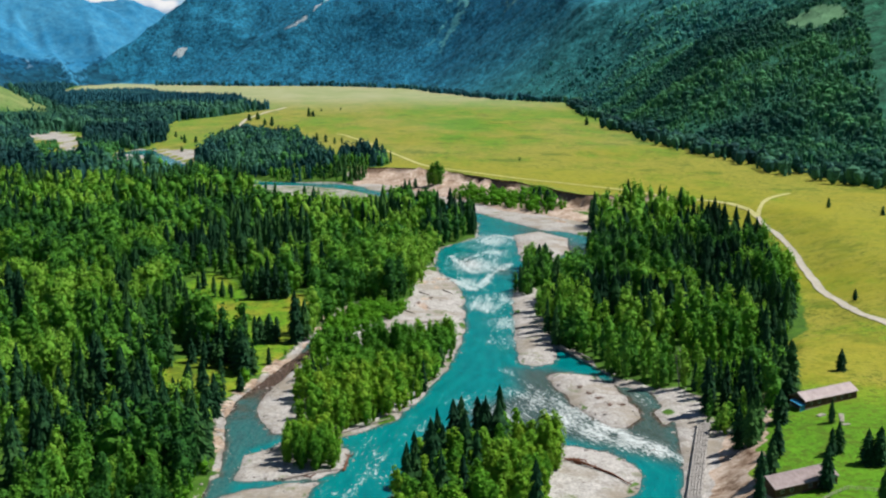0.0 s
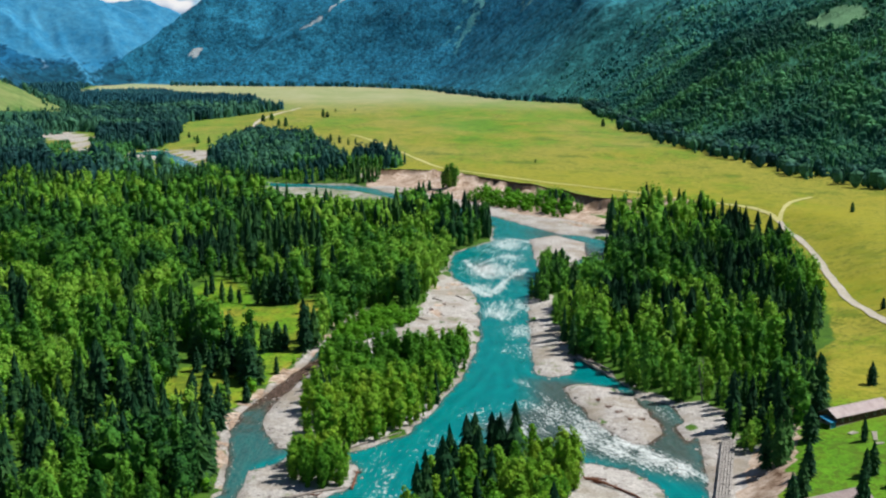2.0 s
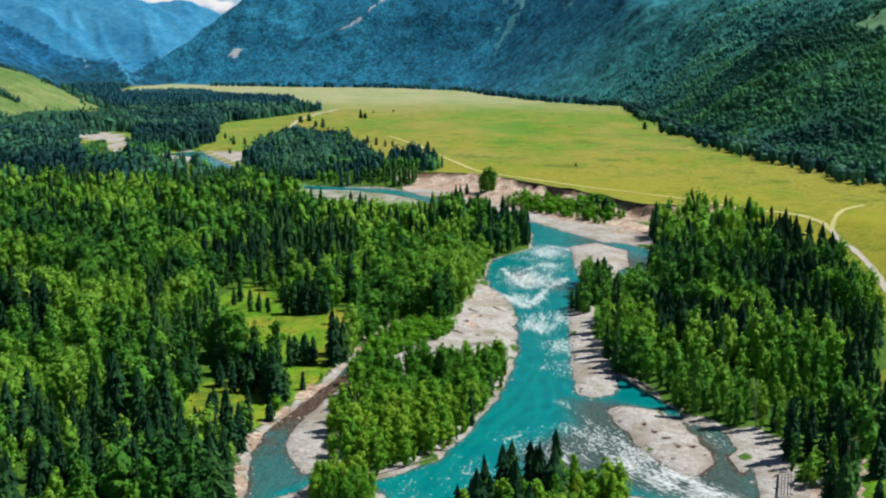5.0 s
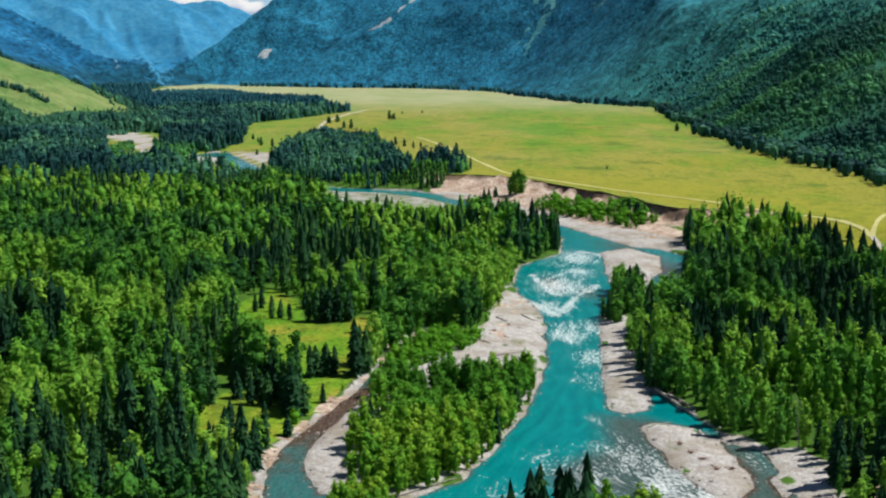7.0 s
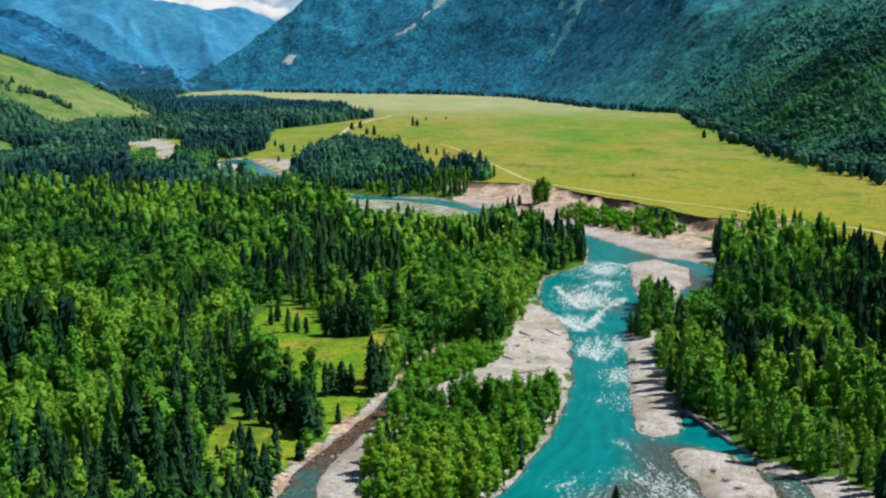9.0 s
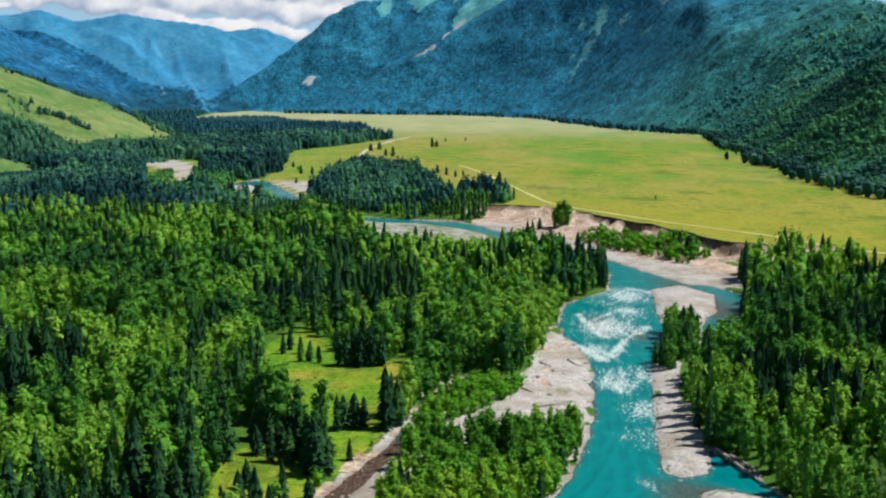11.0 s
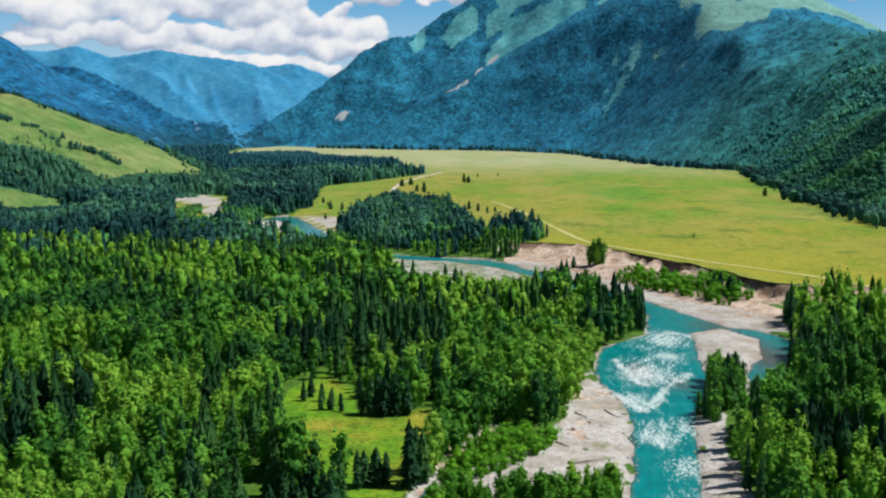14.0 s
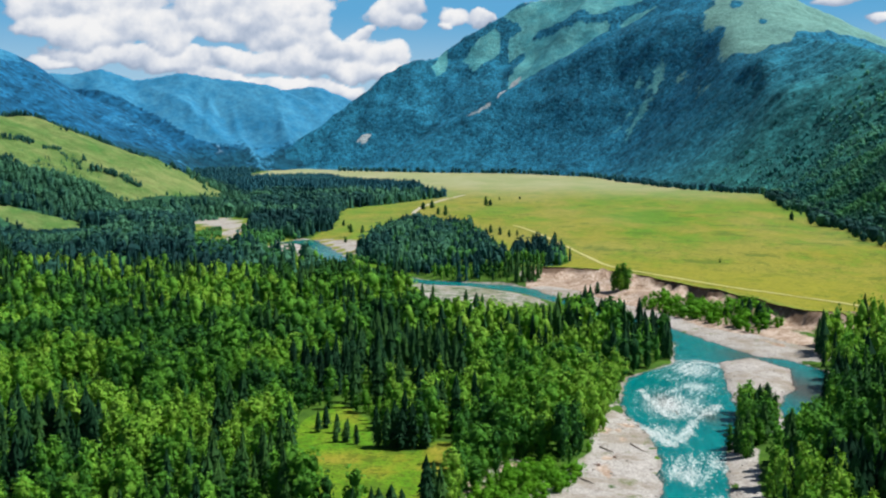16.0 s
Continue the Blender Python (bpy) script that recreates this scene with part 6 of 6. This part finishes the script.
def fence():
    pts = [Vector(p) for p in ((120.5, 262.0), (124.5, 265.2), (130.4, 268.6), (138.1, 265.1), (150.0, 258.5))]
    root = new("rail_fence")
    root.matrix_basis = Matrix.Translation((pts[0].x, pts[0].y, float(height(pts[0].x, pts[0].y))))
    o = root.matrix_basis.translation
    for p, q in zip(pts, pts[1:]):
        n = 4
        for k in range(n):
            g, h = p.lerp(q, k / n), p.lerp(q, (k + 1) / n)
            a = Vector((g.x, g.y, float(height(g.x, g.y)))) - o
            b = Vector((h.x, h.y, float(height(h.x, h.y)))) - o
            bm = bmesh.new()
            stem(bm, a - Vector((0, 0, 0.3)), a + Vector((0, 0, 1.25)), 0.09, 0.08)
            part("post", bm, M_POST, root)
            for zz in (0.5, 1.0):
                bm = bmesh.new()
                stem(bm, a + Vector((0, 0, zz)), b + Vector((0, 0, zz)), 0.07, 0.06, 5)
                part("rail", bm, M_POST, root)
    tagged(root, "pale weathered wooden rail fence beside the cabin", "fence")


fence()


# ---- river works ----
def gabions():
    root = new("gabion_wall")
    a, b = Vector((84, 258)), Vector((117.2, 348.8))
    d = (b - a).normalized()
    side = Vector((d.y, -d.x))
    root.matrix_basis = Matrix.Translation((a.x, a.y, 1.4))
    rng = random.Random(4)
    bm = bmesh.new()
    box(bm, Matrix.Identity(4), (0.72, 2.62, 0.8), 0.08)
    bmesh.ops.subdivide_edges(bm, edges=bm.edges[:], cuts=1)
    for v in bm.verts:
        v.co += Vector((rng.uniform(-0.07, 0.07), rng.uniform(-0.07, 0.07), rng.uniform(-0.07, 0.07)))
    first = part("crate", bm, M_CAGE, root)
    me = first.data
    turn = math.degrees(math.atan2(d.y, d.x)) - 90
    count = int((b - a).length / 2.7)
    for i in range(count):
        for j in range(5):
            p = a + d * (i * 2.7 + 1.3) + side * (j * 0.86 - 1.7) - a
            ob = first if i == j == 0 else new("crate", me)
            ob.parent = root
            ob.matrix_basis = pose(p.x, p.y, 0.12 * j - 0.1 + rng.uniform(-0.08, 0.08), rng.uniform(-3, 3), rng.uniform(-3, 3), turn + rng.uniform(-1.5, 1.5))
    tagged(root, "stone-filled wire crates laid in rows along the river bank", "gabion wall")


gabions()


def drift(name, pts, mat, r, label, seed):
    """A stranded trunk with broken limbs."""
    rng = random.Random(seed)
    root = new(name)
    a = Vector((*pts[0], float(height(*pts[0])) + r))
    b = Vector((*pts[1], float(height(*pts[1])) + r))
    root.matrix_basis = Matrix.Translation(a)
    bm = bmesh.new()
    mid = (b - a) / 2 + Vector((rng.uniform(-0.6, 0.6), rng.uniform(-0.6, 0.6), 0.15))
    stem(bm, (0, 0, 0), mid, r, r * 0.8, 8)
    stem(bm, mid, b - a, r * 0.8, r * 0.35, 8)
    part("trunk", bm, mat, root)
    for k in range(5):
        p = (b - a) * rng.uniform(0.0, 0.9) if k > 2 else Vector((0, 0, 0))
        bm = bmesh.new()
        stem(bm, p, p + Vector((rng.uniform(-2.2, 2.2), rng.uniform(-2.2, 2.2), rng.uniform(0.1, 1.2))), r * 0.4, r * 0.1, 5)
        part("limb", bm, mat, root)
    tagged(root, label, "driftwood", "driftwood logs")


drift("driftwood_log", ((66, 315.5), (72, 308.5)), M_ROOT, 0.55, "reddish-brown uprooted trunk with broken limbs on gravel", 1)
drift("driftwood_log", ((71, 310), (79, 297)), M_ROOT, 0.4, "reddish-brown stranded log on the gravel bank", 2)
drift("driftwood_log", ((64, 317), (70, 316)), M_ROOT, 0.45, "tangled reddish-brown root stump on gravel", 3)
drift("driftwood_log", ((89, 455), (97, 421)), M_LOG, 0.8, "long grey bleached trunk lying along the bank", 4)
drift("driftwood_log", ((92, 450), (98, 432)), M_LOG, 0.6, "grey bleached trunk lying along the bank", 5)
drift("driftwood_log", ((29, 501), (41.5, 509)), M_LOG, 0.4, "bleached driftwood log on pale gravel", 6)
drift("driftwood_log", ((44, 505), (47, 490)), M_LOG, 0.4, "short bleached driftwood log on pale gravel", 7)
drift("driftwood_log", ((-22, 312), (-5, 319)), M_LOG, 0.45, "bleached log stranded at the islet's edge", 8)
drift("driftwood_log", ((-4, 318), (-2, 333)), M_ROOT, 0.4, "brown log stranded at the islet's edge", 9)
drift("driftwood_log", ((-5, 352), (12, 366)), M_LOG, 0.35, "bleached log along the wooded bar", 10)


drift("driftwood_log", ((35, 573), (40, 566)), M_LOG, 0.35, "dark bleached log lying across pale gravel", 11)
drift("driftwood_log", ((25, 529), (30, 523)), M_LOG, 0.32, "weathered grey log among grass tufts on gravel", 12)
drift("driftwood_log", ((48, 580), (53, 570)), M_LOG, 0.32, "weathered grey log near the water's edge", 13)
drift("driftwood_log", ((-3.5, 466), (-0.5, 473)), M_ROOT, 0.32, "brown branching log on the gravel bar", 14)


# ---- odds and ends in the yard ----
def plank_pile(pts, label):
    """Pale sawn poles left in the grass."""
    root = new("timber_pile")
    o = Vector((*pts[0], float(height(*pts[0]))))
    root.matrix_basis = Matrix.Translation(o)
    rng = random.Random(int(pts[0][0] * 10))
    d = Vector(pts[1]) - Vector(pts[0])
    side = Vector((-d.y, d.x)).normalized()
    for k in range(5):
        q = side * (k - 2) * 0.32
        a, b = Vector(pts[0]) + q, Vector(pts[1]) + q * rng.uniform(0.6, 1.6)
        bm = bmesh.new()
        stem(bm, Vector((a.x, a.y, float(height(a.x, a.y)) + 0.2)) - o, Vector((b.x, b.y, float(height(b.x, b.y)) + 0.2 + 0.12 * (k % 2))) - o, 0.17, 0.14, 7)
        part("pole", bm, M_POST, root)
    tagged(root, label, "timber", "timber piles")


plank_pile(((155.7, 328.6), (152.6, 321.0)), "pale peeled poles lying in the cabin yard")
plank_pile(((151.4, 318.6), (154.0, 318.9)), "short pale poles lying in the cabin yard")
plank_pile(((147.6, 328.0), (150.4, 329.3)), "pale poles stacked before the cabin wall")


def brush(x, y, seed):
    """A snag of dead branches on gravel."""
    rng = random.Random(seed)
    root = new("dead_brush")
    root.matrix_basis = Matrix.Translation((x, y, float(height(x, y))))
    for k in range(9):
        a = rng.uniform(0, 6.28)
        r = rng.uniform(0.8, 2.6)
        bm = bmesh.new()
        stem(bm, (rng.uniform(-0.6, 0.6), rng.uniform(-0.6, 0.6), 0.1), (r * math.cos(a), r * math.sin(a), rng.uniform(0.2, 1.1)), 0.14, 0.04, 5)
        part("branch", bm, M_ROOT, root)
    tagged(root, "brown heap of dead branches stranded on gravel", "driftwood", "brush heaps")


for n_, (x, y) in enumerate(((84, 394), (86, 386), (90, 371), (95, 372), (88, 380), (67, 314), (-2, 331), (-14, 314), (40, 560), (33, 548))):
    brush(x, y, 70 + n_)


def snag(x, y, h, lean, turn, seed):
    """A dead standing trunk with stubs of limbs."""
    rng = random.Random(seed)
    root = new("dead_tree")
    root.matrix_basis = pose(x, y, float(height(x, y)) - 0.3, 0, lean, turn)
    bm = bmesh.new()
    stem(bm, (0, 0, 0), (0, 0, h * 0.55), 0.26, 0.17, 7)
    stem(bm, (0, 0, h * 0.55), (0.3, 0, h), 0.17, 0.05, 6)
    part("trunk", bm, M_LOG, root)
    for k in range(7):
        a, z = rng.uniform(0, 6.28), h * rng.uniform(0.4, 0.92)
        bm = bmesh.new()
        stem(bm, (0.1, 0, z), (1.5 * math.cos(a), 1.5 * math.sin(a), z + rng.uniform(0.3, 1.0)), 0.07, 0.02, 4)
        part("limb", bm, M_LOG, root)
    tagged(root, "pale bare dead trunk leaning at the wood's edge", "dead tree", "dead trees")


for n_, row in enumerate(((121, 389, 15, -9, 20, 0), (125, 402, 13, 5, 80, 1), (131, 392, 11, -4, 150, 2))):
    snag(*row)
